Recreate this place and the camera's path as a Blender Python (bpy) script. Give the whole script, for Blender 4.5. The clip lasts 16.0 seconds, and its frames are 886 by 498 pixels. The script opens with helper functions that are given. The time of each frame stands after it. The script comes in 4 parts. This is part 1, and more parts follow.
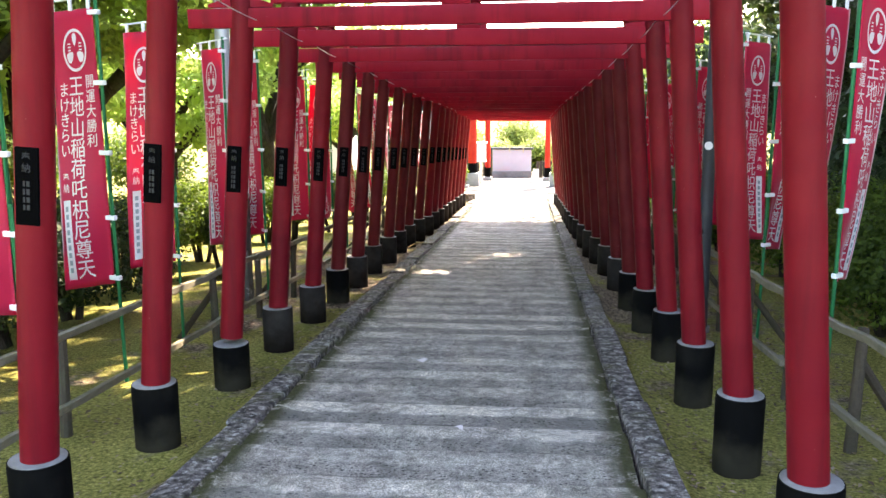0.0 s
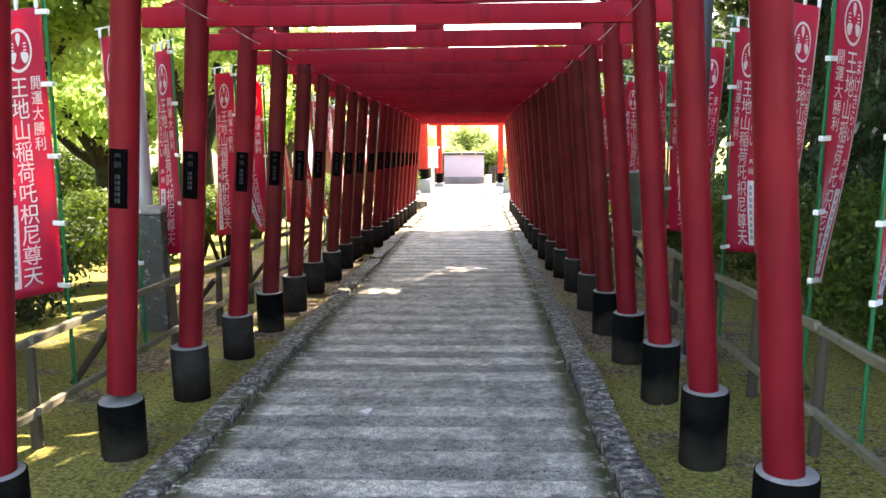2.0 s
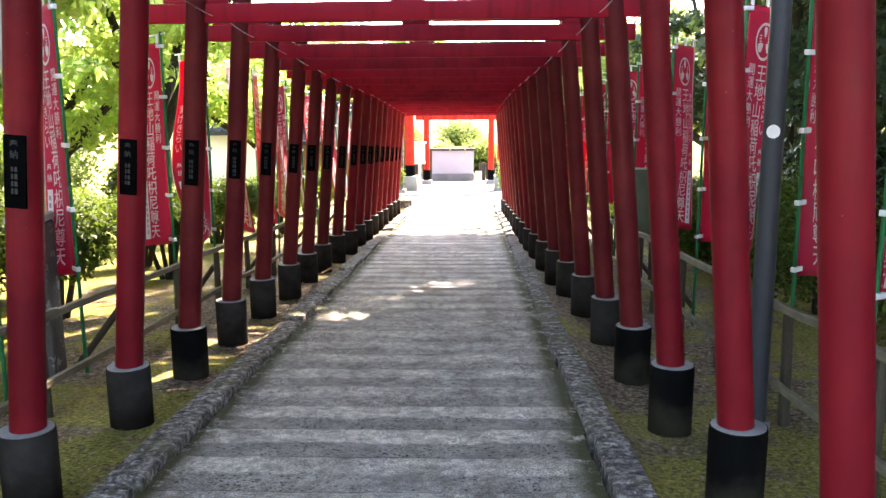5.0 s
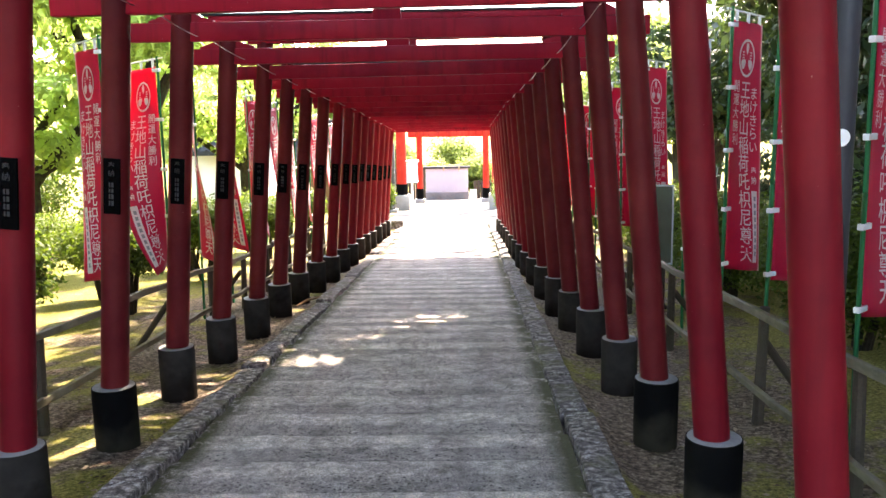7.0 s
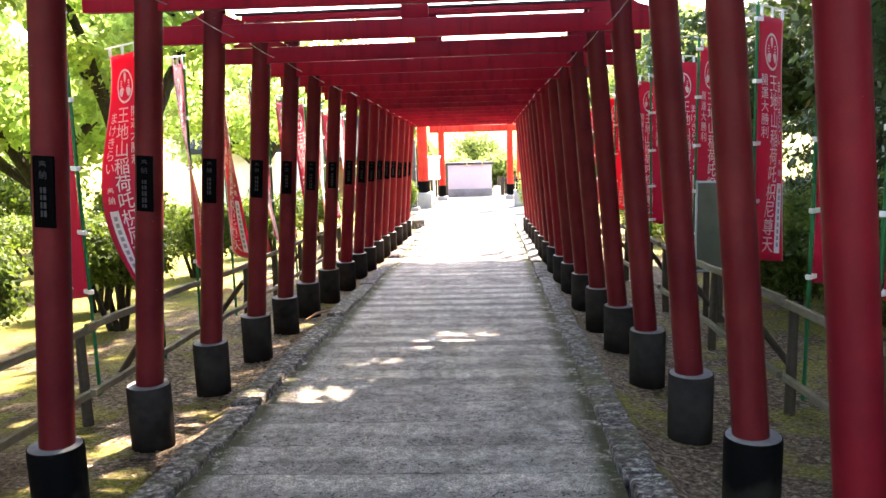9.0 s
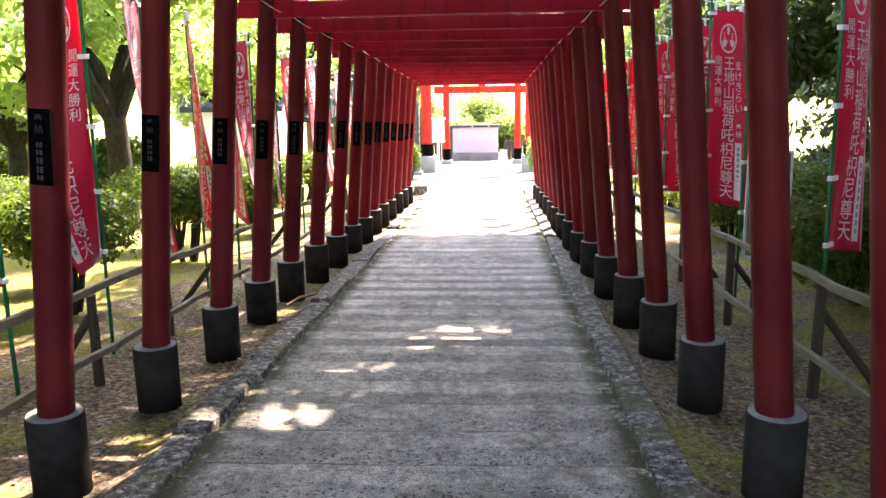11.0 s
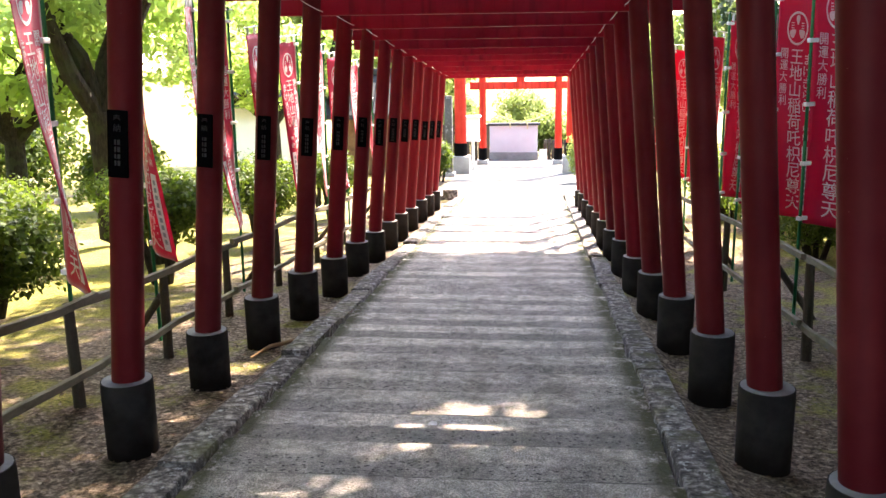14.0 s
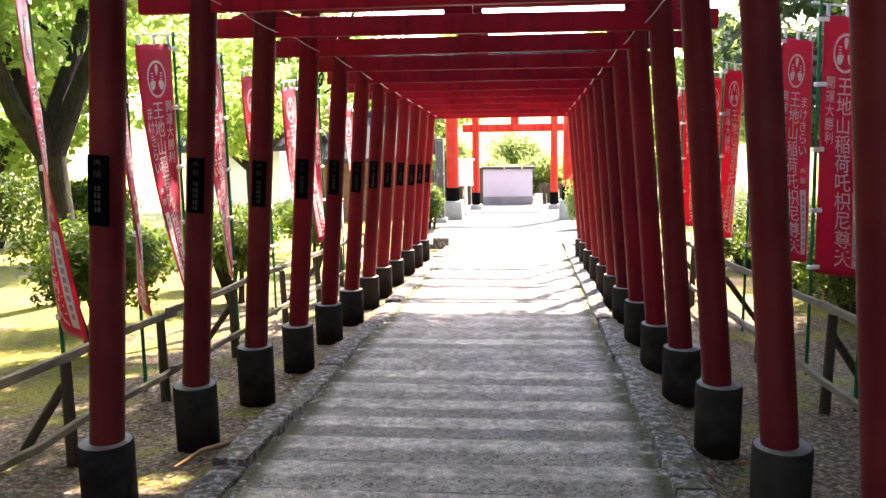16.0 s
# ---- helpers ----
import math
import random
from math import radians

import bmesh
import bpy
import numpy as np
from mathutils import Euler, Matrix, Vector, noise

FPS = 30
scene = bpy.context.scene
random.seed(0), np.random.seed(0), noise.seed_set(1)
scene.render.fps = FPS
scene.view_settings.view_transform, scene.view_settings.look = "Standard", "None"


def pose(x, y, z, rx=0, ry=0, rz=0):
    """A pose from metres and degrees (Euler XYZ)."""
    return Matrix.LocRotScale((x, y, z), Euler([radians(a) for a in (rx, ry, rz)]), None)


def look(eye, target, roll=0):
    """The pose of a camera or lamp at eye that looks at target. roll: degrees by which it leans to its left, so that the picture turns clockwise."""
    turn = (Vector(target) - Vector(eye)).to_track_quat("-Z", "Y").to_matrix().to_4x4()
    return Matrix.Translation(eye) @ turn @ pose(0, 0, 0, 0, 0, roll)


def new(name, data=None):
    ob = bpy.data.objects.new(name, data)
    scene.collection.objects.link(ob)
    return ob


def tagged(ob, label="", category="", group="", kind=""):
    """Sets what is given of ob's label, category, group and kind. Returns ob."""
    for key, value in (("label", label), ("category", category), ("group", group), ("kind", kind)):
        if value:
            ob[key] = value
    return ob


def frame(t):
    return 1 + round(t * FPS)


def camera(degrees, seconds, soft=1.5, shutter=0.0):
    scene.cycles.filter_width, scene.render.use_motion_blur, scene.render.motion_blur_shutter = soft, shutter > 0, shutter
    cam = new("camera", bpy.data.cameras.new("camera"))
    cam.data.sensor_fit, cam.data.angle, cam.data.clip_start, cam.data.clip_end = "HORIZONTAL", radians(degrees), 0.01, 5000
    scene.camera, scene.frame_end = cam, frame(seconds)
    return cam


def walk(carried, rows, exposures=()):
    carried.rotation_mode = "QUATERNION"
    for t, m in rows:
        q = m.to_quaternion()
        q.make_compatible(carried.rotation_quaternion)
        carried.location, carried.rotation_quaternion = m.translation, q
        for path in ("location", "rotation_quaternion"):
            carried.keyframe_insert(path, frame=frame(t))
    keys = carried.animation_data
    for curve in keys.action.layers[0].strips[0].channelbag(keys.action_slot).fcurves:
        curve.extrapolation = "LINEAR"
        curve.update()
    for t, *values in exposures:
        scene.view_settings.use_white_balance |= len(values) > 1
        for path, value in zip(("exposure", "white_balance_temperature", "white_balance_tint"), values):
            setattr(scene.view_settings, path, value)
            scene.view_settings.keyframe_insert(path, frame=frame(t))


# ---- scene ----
cam = camera(53.4, 16.0)
METRES, EYE, TILT, LEAN, TURN = 9.4, 1.5, 0.0, 0.0, 5.6
ROWS = [
    (0.0, 0.0, 0.0, 0.0, 0.02, -6.57, -0.13),
    (0.5, 0.0001, 0.0267, -0.0008, -0.13, -5.03, -0.32),
    (1.0, 0.0018, 0.0591, -0.0016, -0.75, -4.6, -0.78),
    (1.5, -0.0005, 0.0918, -0.0012, -2.1, -5.78, 0.47),
    (2.0, 0.0033, 0.1212, -0.0025, -3.15, -6.19, 0.3),
    (2.5, 0.0072, 0.1549, -0.0019, -3.83, -5.78, -0.07),
    (3.0, 0.0084, 0.189, -0.0016, -4.42, -5.93, 0.96),
    (5.5, 0.0281, 0.3465, -0.0062, -3.72, -6.42, 0.13),
    (6.0, 0.0304, 0.3736, -0.004, -4.4, -5.35, 1.22),
    (6.5, 0.0394, 0.4014, -0.0064, -4.04, -4.92, 0.73),
    (7.0, 0.042, 0.4269, -0.008, -4.07, -5.24, 0.92),
    (7.5, 0.0401, 0.4524, -0.0058, -3.86, -4.97, 1.28),
    (8.0, 0.0448, 0.4787, -0.0073, -2.93, -4.93, 1.05),
    (10.5, 0.0488, 0.6388, -0.0058, -2.68, -7.21, 1.72),
    (11.0, 0.0524, 0.6686, -0.0079, -2.34, -7.87, 0.67),
    (11.5, 0.0533, 0.6982, -0.0088, -2.87, -8.52, 1.62),
    (12.0, 0.0539, 0.7276, -0.0069, -2.88, -7.4, 1.84),
    (12.5, 0.0594, 0.7607, -0.0078, -1.86, -5.79, 0.49),
    (13.0, 0.06, 0.7924, -0.0099, -1.37, -7.23, 1.05),
    (13.5, 0.0675, 0.8283, -0.0096, -0.3, -8.94, 1.19),
    (14.0, 0.0771, 0.8623, -0.0083, 0.26, -7.97, 0.45),
    (14.5, 0.0797, 0.8989, -0.0092, 0.09, -7.09, 0.72),
    (15.0, 0.0857, 0.9297, -0.01, 0.94, -7.01, 0.07),
    (15.5, 0.0877, 0.9609, -0.0097, 0.84, -6.54, -0.04),
    (16.0, 0.0849, 0.9912, -0.0084, -0.12, -5.16, 0.62),
]
SLOPE = pose(0, 0, 0, -4.5, 0, 0)
walk(cam, [(t, SLOPE @ pose(0, 0, EYE, TILT, LEAN, TURN) @ pose(METRES * x, METRES * y, METRES * z, 90 + pitch, roll, yaw)) for t, x, y, z, yaw, pitch, roll in ROWS],
     exposures=[(0.0, 3.85, 7800, 17), (6.0, 4.02, 7800, 20), (10.5, 4.08, 7500, 21), (12.5, 3.95, 7450, 21), (16.0, 3.75, 7500, 21)])

# ---- world and sun ----
SUN_ELEVATION, SUN_AZIMUTH = 50.0, 22.0     # degrees; azimuth clockwise from +y
world = bpy.data.worlds.new("world")
scene.world = world
world.use_nodes = True
sky = world.node_tree.nodes.new("ShaderNodeTexSky")
sky.sky_type, sky.sun_disc = "NISHITA", False
sky.sun_elevation, sky.sun_rotation = radians(SUN_ELEVATION), radians(SUN_AZIMUTH)
world.node_tree.links.new(sky.outputs[0], world.node_tree.nodes["Background"].inputs[0])
world.node_tree.nodes["Background"].inputs[1].default_value = 0.15
sun = new("sun", bpy.data.lights.new("sun", "SUN"))
sun.data.energy, sun.data.angle, sun.data.color = 3.1, radians(0.5), (1.0, 0.93, 0.82)
se, sa = radians(SUN_ELEVATION), radians(SUN_AZIMUTH)
sun_way = Vector((math.sin(sa) * math.cos(se), math.cos(sa) * math.cos(se), math.sin(se)))
sun.matrix_world = look(sun_way * 60, (0, 0, 0))

# ---- materials ----


class Nodes:
    """A small writer of node materials."""

    def __init__(self, name, rough=0.7, metal=0.0, spec=0.4):
        self.m = bpy.data.materials.new(name)
        self.m.use_nodes = True
        self.t = self.m.node_tree
        self.b = self.t.nodes["Principled BSDF"]
        self.b.inputs["Roughness"].default_value = rough
        self.b.inputs["Metallic"].default_value = metal
        self.b.inputs["Specular IOR Level"].default_value = spec
        self.pos = self.t.nodes.new("ShaderNodeNewGeometry").outputs["Position"]

    def link(self, a, b):
        self.t.links.new(a, b)

    def stretch(self, sx, sy, sz, source=None):
        n = self.t.nodes.new("ShaderNodeMapping")
        n.inputs["Scale"].default_value = (sx, sy, sz)
        self.link(source or self.pos, n.inputs[0])
        return n.outputs[0]

    def noise(self, scale, detail=4.0, rough=0.6, source=None, distort=0.0):
        n = self.t.nodes.new("ShaderNodeTexNoise")
        n.inputs["Scale"].default_value = scale
        n.inputs["Detail"].default_value = detail
        n.inputs["Roughness"].default_value = rough
        n.inputs["Distortion"].default_value = distort
        self.link(source or self.pos, n.inputs["Vector"])
        return n.outputs["Fac"]

    def cells(self, scale, source=None, feature="F1"):
        n = self.t.nodes.new("ShaderNodeTexVoronoi")
        n.feature = feature
        n.inputs["Scale"].default_value = scale
        self.link(source or self.pos, n.inputs["Vector"])
        return n.outputs["Distance"]

    def ramp(self, fac, *stops):
        n = self.t.nodes.new("ShaderNodeValToRGB")
        e = n.color_ramp.elements
        while len(e) < len(stops):
            e.new(0.5)
        for k, (p, c) in zip(e, stops):
            k.position = p
            k.color = (c, c, c, 1) if isinstance(c, (int, float)) else (*c, 1)
        self.link(fac, n.inputs[0])
        return n.outputs[0]

    def mix(self, fac, a, b, kind="MIX"):
        n = self.t.nodes.new("ShaderNodeMix")
        n.data_type, n.blend_type = "RGBA", kind
        for v, s in ((fac, n.inputs[0]), (a, n.inputs[6]), (b, n.inputs[7])):
            if isinstance(v, (int, float)):
                s.default_value = v
            elif isinstance(v, tuple):
                s.default_value = (*v, 1)
            else:
                self.link(v, s)
        return n.outputs[2]

    def colour(self, c):
        if isinstance(c, tuple):
            self.b.inputs["Base Color"].default_value = (*c, 1)
        else:
            self.link(c, self.b.inputs["Base Color"])
        return self

    def roughness(self, c):
        self.link(c, self.b.inputs["Roughness"])
        return self

    def bump(self, h, strength=0.3, distance=0.01):
        n = self.t.nodes.new("ShaderNodeBump")
        n.inputs["Strength"].default_value = strength
        n.inputs["Distance"].default_value = distance
        self.link(h, n.inputs["Height"])
        self.link(n.outputs[0], self.b.inputs["Normal"])
        return self

    def island(self):
        n = self.t.nodes.new("ShaderNodeNewGeometry")
        return n.outputs["Random Per Island"]

    def each(self):
        return self.t.nodes.new("ShaderNodeObjectInfo").outputs["Random"]

    def height(self):
        n = self.t.nodes.new("ShaderNodeSeparateXYZ")
        c = self.t.nodes.new("ShaderNodeTexCoord")
        self.link(c.outputs["Object"], n.inputs[0])
        return n.outputs["Z"]

    def translucent(self, colour, share):
        tr = self.t.nodes.new("ShaderNodeBsdfTranslucent")
        mx = self.t.nodes.new("ShaderNodeMixShader")
        mx.inputs[0].default_value = share
        if isinstance(colour, tuple):
            tr.inputs[0].default_value = (*colour, 1)
        else:
            self.link(colour, tr.inputs[0])
        out = self.t.nodes["Material Output"]
        self.link(self.b.outputs[0], mx.inputs[1])
        self.link(tr.outputs[0], mx.inputs[2])
        self.link(mx.outputs[0], out.inputs[0])
        return self


def paint_red(name, dark, light, faded):
    n = Nodes(name, 0.65, spec=0.12)
    base = n.mix(n.each(), dark, light)
    blot = n.ramp(n.noise(2.2, 5), (0.4, 0.0), (0.75, 1.0))
    c = n.mix(blot, base, faded)
    streak = n.ramp(n.noise(14, 4, source=n.stretch(1, 1, 0.06)), (0.50, 0.0), (0.76, 0.6))
    c = n.mix(streak, c, (0.07, 0.004, 0.007))
    chips = n.ramp(n.noise(60, 2), (0.765, 0.0), (0.78, 0.5))
    c = n.mix(chips, c, (0.3, 0.22, 0.18))
    n.colour(c).roughness(n.ramp(n.noise(7, 4), (0.3, 0.42), (0.8, 0.7)))
    return n.bump(n.noise(90, 3), 0.12, 0.003).m


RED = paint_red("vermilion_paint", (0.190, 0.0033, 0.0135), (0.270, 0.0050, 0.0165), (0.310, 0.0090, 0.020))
# same paint as the beams, with the posts' shade put into the colour
POST_RED = paint_red("shaded_post_paint", (0.092, 0.0027, 0.0070), (0.150, 0.0040, 0.0098), (0.175, 0.0078, 0.0125))
# browner worn posts, again with tree shade mixed into the colour
OLD_SHADED_RED = paint_red("worn_shaded_post_paint", (0.062, 0.0040, 0.0062), (0.098, 0.0058, 0.0080), (0.118, 0.0130, 0.0135))
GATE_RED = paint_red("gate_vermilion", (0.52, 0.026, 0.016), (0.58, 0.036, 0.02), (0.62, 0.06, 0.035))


def sleeve_material(name, a, b, wear, foot):
    n = Nodes(name, 0.8, spec=0.04)
    z = n.height()
    edge = n.t.nodes.new("ShaderNodeMath")
    edge.operation = "MULTIPLY_ADD"
    edge.inputs[1].default_value, edge.inputs[2].default_value = 0.35, 0.0
    n.link(n.noise(6, 4), edge.inputs[0])
    low = n.t.nodes.new("ShaderNodeMath")
    low.operation = "SUBTRACT"
    n.link(edge.outputs[0], low.inputs[0])
    n.link(z, low.inputs[1])
    dirt = n.ramp(low.outputs[0], (0.0, 0.0), (0.16, 1.0))
    c = n.mix(n.noise(9, 5), a, b)
    worn = n.ramp(n.noise(3.0, 5), (0.52, 0.0), (0.66, 0.75))
    worn = n.mix(n.each(), (0, 0, 0), worn)
    c = n.mix(worn, c, wear)
    c = n.mix(dirt, c, foot)
    return n.colour(c).bump(n.noise(50, 3), 0.2, 0.004).m


SLEEVE = sleeve_material("black_sleeve", (0.0012, 0.0014, 0.0016), (0.004, 0.004, 0.004), (0.010, 0.0095, 0.008), (0.022, 0.02, 0.014))
SLEEVE_WORN = sleeve_material("worn_sleeve", (0.009, 0.0083, 0.0076), (0.040, 0.036, 0.032), (0.005, 0.0046, 0.0042), (0.010, 0.008, 0.0062))


def concrete(name, a, b, scale=30, spots=None):
    n = Nodes(name, 0.9, spec=0.2)
    c = n.mix(n.noise(scale, 5), a, b)
    c = n.mix(n.ramp(n.noise(1.6, 4), (0.4, 0.0), (0.7, 0.6)), c, tuple(v * 0.6 for v in a))
    if spots:
        c = n.mix(n.ramp(n.noise(9, 3, 0.7), (0.58, 0.0), (0.64, 0.8)), c, spots)
    return n.colour(c).bump(n.noise(80, 4), 0.35, 0.006).m


MORTAR = concrete("mortar", (0.12, 0.12, 0.118), (0.27, 0.268, 0.26))
PLINTH = concrete("plinth_stone", (0.30, 0.29, 0.26), (0.45, 0.44, 0.40))


def step_stone():
    n = Nodes("step_stone", 0.85, spec=0.3)
    tc = n.t.nodes.new("ShaderNodeTexCoord")
    sep = n.t.nodes.new("ShaderNodeSeparateXYZ")
    n.link(tc.outputs["Object"], sep.inputs[0])
    grain = n.noise(150, 4, 0.85)
    c = n.ramp(grain, (0.38, (0.08, 0.078, 0.075)), (0.5, (0.32, 0.312, 0.30)), (0.60, (0.66, 0.645, 0.62)))
    c = n.mix(1.0, c, n.ramp(n.noise(19, 4, 0.7), (0.36, 0.6), (0.6, 1.12)), "MULTIPLY")
    tone = n.mix(n.each(), (1.08, 1.005, 0.92), (1.52, 1.41, 1.26))
    c = n.mix(1.0, c, tone, "MULTIPLY")
    broad = n.ramp(n.noise(3.4, 6, 0.75), (0.36, 0.55), (0.60, 1.22))
    c = n.mix(1.0, c, broad, "MULTIPLY")
    # the inner part of each tread is less worn: dark, with pits between set pebbles
    wob = n.t.nodes.new("ShaderNodeMath")
    wob.operation = "MULTIPLY_ADD"
    wob.inputs[1].default_value = 0.16
    n.link(n.noise(6, 4), wob.inputs[0])
    n.link(sep.outputs["Y"], wob.inputs[2])
    inner = n.ramp(wob.outputs[0], (0.275, 1.0), (0.298, 0.0))
    hole = n.ramp(n.cells(40, n.stretch(0.8, 1.1, 1)), (0.20, 1.0), (0.28, 0.0))
    pits = n.mix(1.0, inner, n.ramp(n.noise(2.6, 4, 0.7), (0.34, 0.0), (0.46, 1.0)), "MULTIPLY")
    share = n.mix(n.each(), (0.20, 0.20, 0.20), (0.66, 0.66, 0.66))
    c = n.mix(n.mix(1.0, inner, share, "MULTIPLY"), c, (0.105, 0.102, 0.097))
    c = n.mix(n.mix(1.0, pits, hole, "MULTIPLY"), c, (0.012, 0.012, 0.013))
    joint = n.ramp(sep.outputs["Y"], (0.020, 1.0), (0.030, 0.0))
    c = n.mix(joint, c, (0.012, 0.012, 0.011))
    # chipped nosing edge, with the shadow line beyond it painted in
    lip_shade = n.mix(1.0, n.ramp(sep.outputs["Y"], (0.378, 0.0), (0.392, 0.85)), n.ramp(n.noise(7, 4), (0.36, 0.25), (0.52, 1.0)), "MULTIPLY")
    c = n.mix(lip_shade, c, (0.02, 0.02, 0.019))
    crumbs = n.ramp(n.cells(11), (0.03, 1.0), (0.05, 0.0))
    c = n.mix(crumbs, c, (0.5, 0.48, 0.44))
    sx = n.ramp(n.noise(7, 6, 0.8), (0.38, 0.0), (0.47, 1.0))
    side = n.t.nodes.new("ShaderNodeMath")
    side.operation = "ABSOLUTE"
    n.link(sep.outputs["X"], side.inputs[0])
    edge = n.mix(1.0, n.ramp(side.outputs[0], (0.84, 0.0), (0.94, 1.0)), sx, "MULTIPLY")
    c = n.mix(edge, c, n.mix(n.noise(40, 4), (0.012, 0.014, 0.005), (0.075, 0.078, 0.022)))
    h = n.mix(n.mix(1.0, pits, hole, "MULTIPLY"), n.noise(75, 5, 0.85), (0.0, 0.0, 0.0))
    return n.colour(c).bump(h, 0.9, 0.016).m


STEP = step_stone()


def kerb_stone_material():
    n = Nodes("kerb_stone", 0.92, spec=0.2)
    c = n.ramp(n.noise(22, 5, 0.7), (0.38, (0.026, 0.024, 0.023)), (0.52, (0.115, 0.105, 0.10)), (0.66, (0.36, 0.34, 0.32)))
    c = n.mix(1.0, c, n.mix(n.each(), (0.75, 0.73, 0.74), (1.2, 1.18, 1.1)), "MULTIPLY")
    lichen = n.ramp(n.noise(17, 5, 0.8), (0.57, 0.0), (0.62, 0.9))
    c = n.mix(lichen, c, (0.42, 0.42, 0.40))
    moss = n.ramp(n.noise(3.3, 4), (0.52, 0.0), (0.66, 0.7))
    c = n.mix(moss, c, (0.07, 0.075, 0.025))
    return n.colour(c).bump(n.noise(35, 5, 0.75), 0.8, 0.015).m


KERB = kerb_stone_material()


def ground_material():
    n = Nodes("moss_and_soil", 0.95, spec=0.15)
    soil = n.ramp(n.noise(30, 6, 0.75), (0.38, (0.026, 0.019, 0.013)), (0.52, (0.145, 0.108, 0.076)), (0.68, (0.46, 0.37, 0.28)))
    moss = n.ramp(n.noise(45, 5, 0.7), (0.34, (0.05, 0.048, 0.012)), (0.52, (0.20, 0.19, 0.045)), (0.70, (0.40, 0.35, 0.12)))
    sep = n.t.nodes.new("ShaderNodeSeparateXYZ")
    n.link(n.pos, sep.inputs[0])
    far = n.t.nodes.new("ShaderNodeMapRange")
    far.inputs[1].default_value, far.inputs[2].default_value = 5.0, 11.0
    far.inputs[3].default_value, far.inputs[4].default_value = 0.14, -0.05
    n.link(sep.outputs["Y"], far.inputs[0])
    lawn = n.t.nodes.new("ShaderNodeMapRange")
    lawn.inputs[1].default_value, lawn.inputs[2].default_value = 2.2, 3.8
    lawn.inputs[3].default_value, lawn.inputs[4].default_value = 0.0, 0.16
    apart = n.t.nodes.new("ShaderNodeMath")
    apart.operation = "ADD"
    apart.inputs[1].default_value = 0.55
    n.link(sep.outputs["X"], apart.inputs[0])
    wide = n.t.nodes.new("ShaderNodeMath")
    wide.operation = "ABSOLUTE"
    n.link(apart.outputs[0], wide.inputs[0])
    n.link(wide.outputs[0], lawn.inputs[0])
    both = n.t.nodes.new("ShaderNodeMath")
    n.link(far.outputs[0], both.inputs[0])
    n.link(lawn.outputs[0], both.inputs[1])
    off = n.t.nodes.new("ShaderNodeMath")
    n.link(n.noise(1.7, 5, 0.65), off.inputs[0])
    n.link(both.outputs[0], off.inputs[1])
    patch = n.ramp(off.outputs[0], (0.47, 0.0), (0.58, 1.0))
    c = n.mix(patch, soil, moss)
    litter = n.ramp(n.cells(30), (0.0, 0.6), (0.07, 0.0))
    c = n.mix(litter, c, (0.42, 0.33, 0.24))
    return n.colour(c).bump(n.noise(28, 6, 0.75), 0.9, 0.03).m


GROUND = ground_material()
PAVING = concrete("bright_paving", (0.085, 0.085, 0.079), (0.14, 0.137, 0.128), 60)


def wood(name, a, b, c3):
    n = Nodes(name, 0.85, spec=0.2)
    g = n.noise(18, 5, 0.7, n.stretch(3, 0.5, 3))
    c = n.mix(g, a, b)
    c = n.mix(n.ramp(n.noise(5, 4), (0.5, 0.0), (0.7, 0.7)), c, c3)
    return n.colour(c).bump(g, 0.5, 0.01).m


RAIL = wood("weathered_rail", (0.07, 0.062, 0.042), (0.24, 0.215, 0.15), (0.07, 0.07, 0.04))
STAKE = wood("dark_stake", (0.03, 0.024, 0.018), (0.085, 0.068, 0.048), (0.05, 0.05, 0.03))
EAVES = wood("eaves_wood", (0.16, 0.09, 0.045), (0.28, 0.17, 0.09), (0.1, 0.06, 0.04))


def cloth_red():
    n = Nodes("banner_cloth", 0.5, spec=0.45)
    c = n.mix(n.noise(3, 3), (0.52, 0.009, 0.055), (0.64, 0.014, 0.072))
    weave = n.noise(400, 2)
    n.colour(c).bump(weave, 0.15, 0.001)
    n.b.inputs["Sheen Weight"].default_value, n.b.inputs["Sheen Roughness"].default_value = 1.0, 0.25
    return n.translucent((0.62, 0.012, 0.070), 0.42).m


CLOTH = cloth_red()


def plain(name, c, rough=0.6, metal=0.0, vary=0.12, scale=20):
    n = Nodes(name, rough, metal, 0.02 if max(c) < 0.01 else 0.12 if max(c) < 0.2 else 0.35)
    return n.colour(n.mix(n.noise(scale, 4), tuple(v * (1 - vary) for v in c), tuple(min(1, v * (1 + vary)) for v in c))).bump(n.noise(scale * 6, 2), 0.08, 0.002).m


def cloth_white():
    n = Nodes("white_print", 0.8, spec=0.1)
    n.colour(n.mix(n.noise(30, 3), (0.72, 0.68, 0.69), (0.85, 0.82, 0.83)))
    return n.translucent((0.85, 0.75, 0.75), 0.35).m


INK = cloth_white()
SMALL_INK = plain("faded_small_print", (0.30, 0.32, 0.34), 0.7)
TIE = plain("white_plastic", (0.75, 0.75, 0.74), 0.5)
POLE_GREEN = plain("green_pole", (0.012, 0.13, 0.05), 0.4, 0.0, 0.25, 8)
GREY_POLE = plain("grey_steel", (0.045, 0.048, 0.054), 0.5, 0.2)
LIGHT_POLE = plain("galvanised_steel", (0.38, 0.40, 0.42), 0.45, 0.4)
PLAQUE = plain("plaque_black", (0.0015, 0.0015, 0.0017), 0.8)
PLAQUE_INK = plain("plaque_ink", (0.026, 0.027, 0.028), 0.7)
CAP_BLACK = plain("black_cap", (0.02, 0.02, 0.022), 0.6)
WIRE = plain("pale_wire", (0.55, 0.5, 0.48), 0.5)
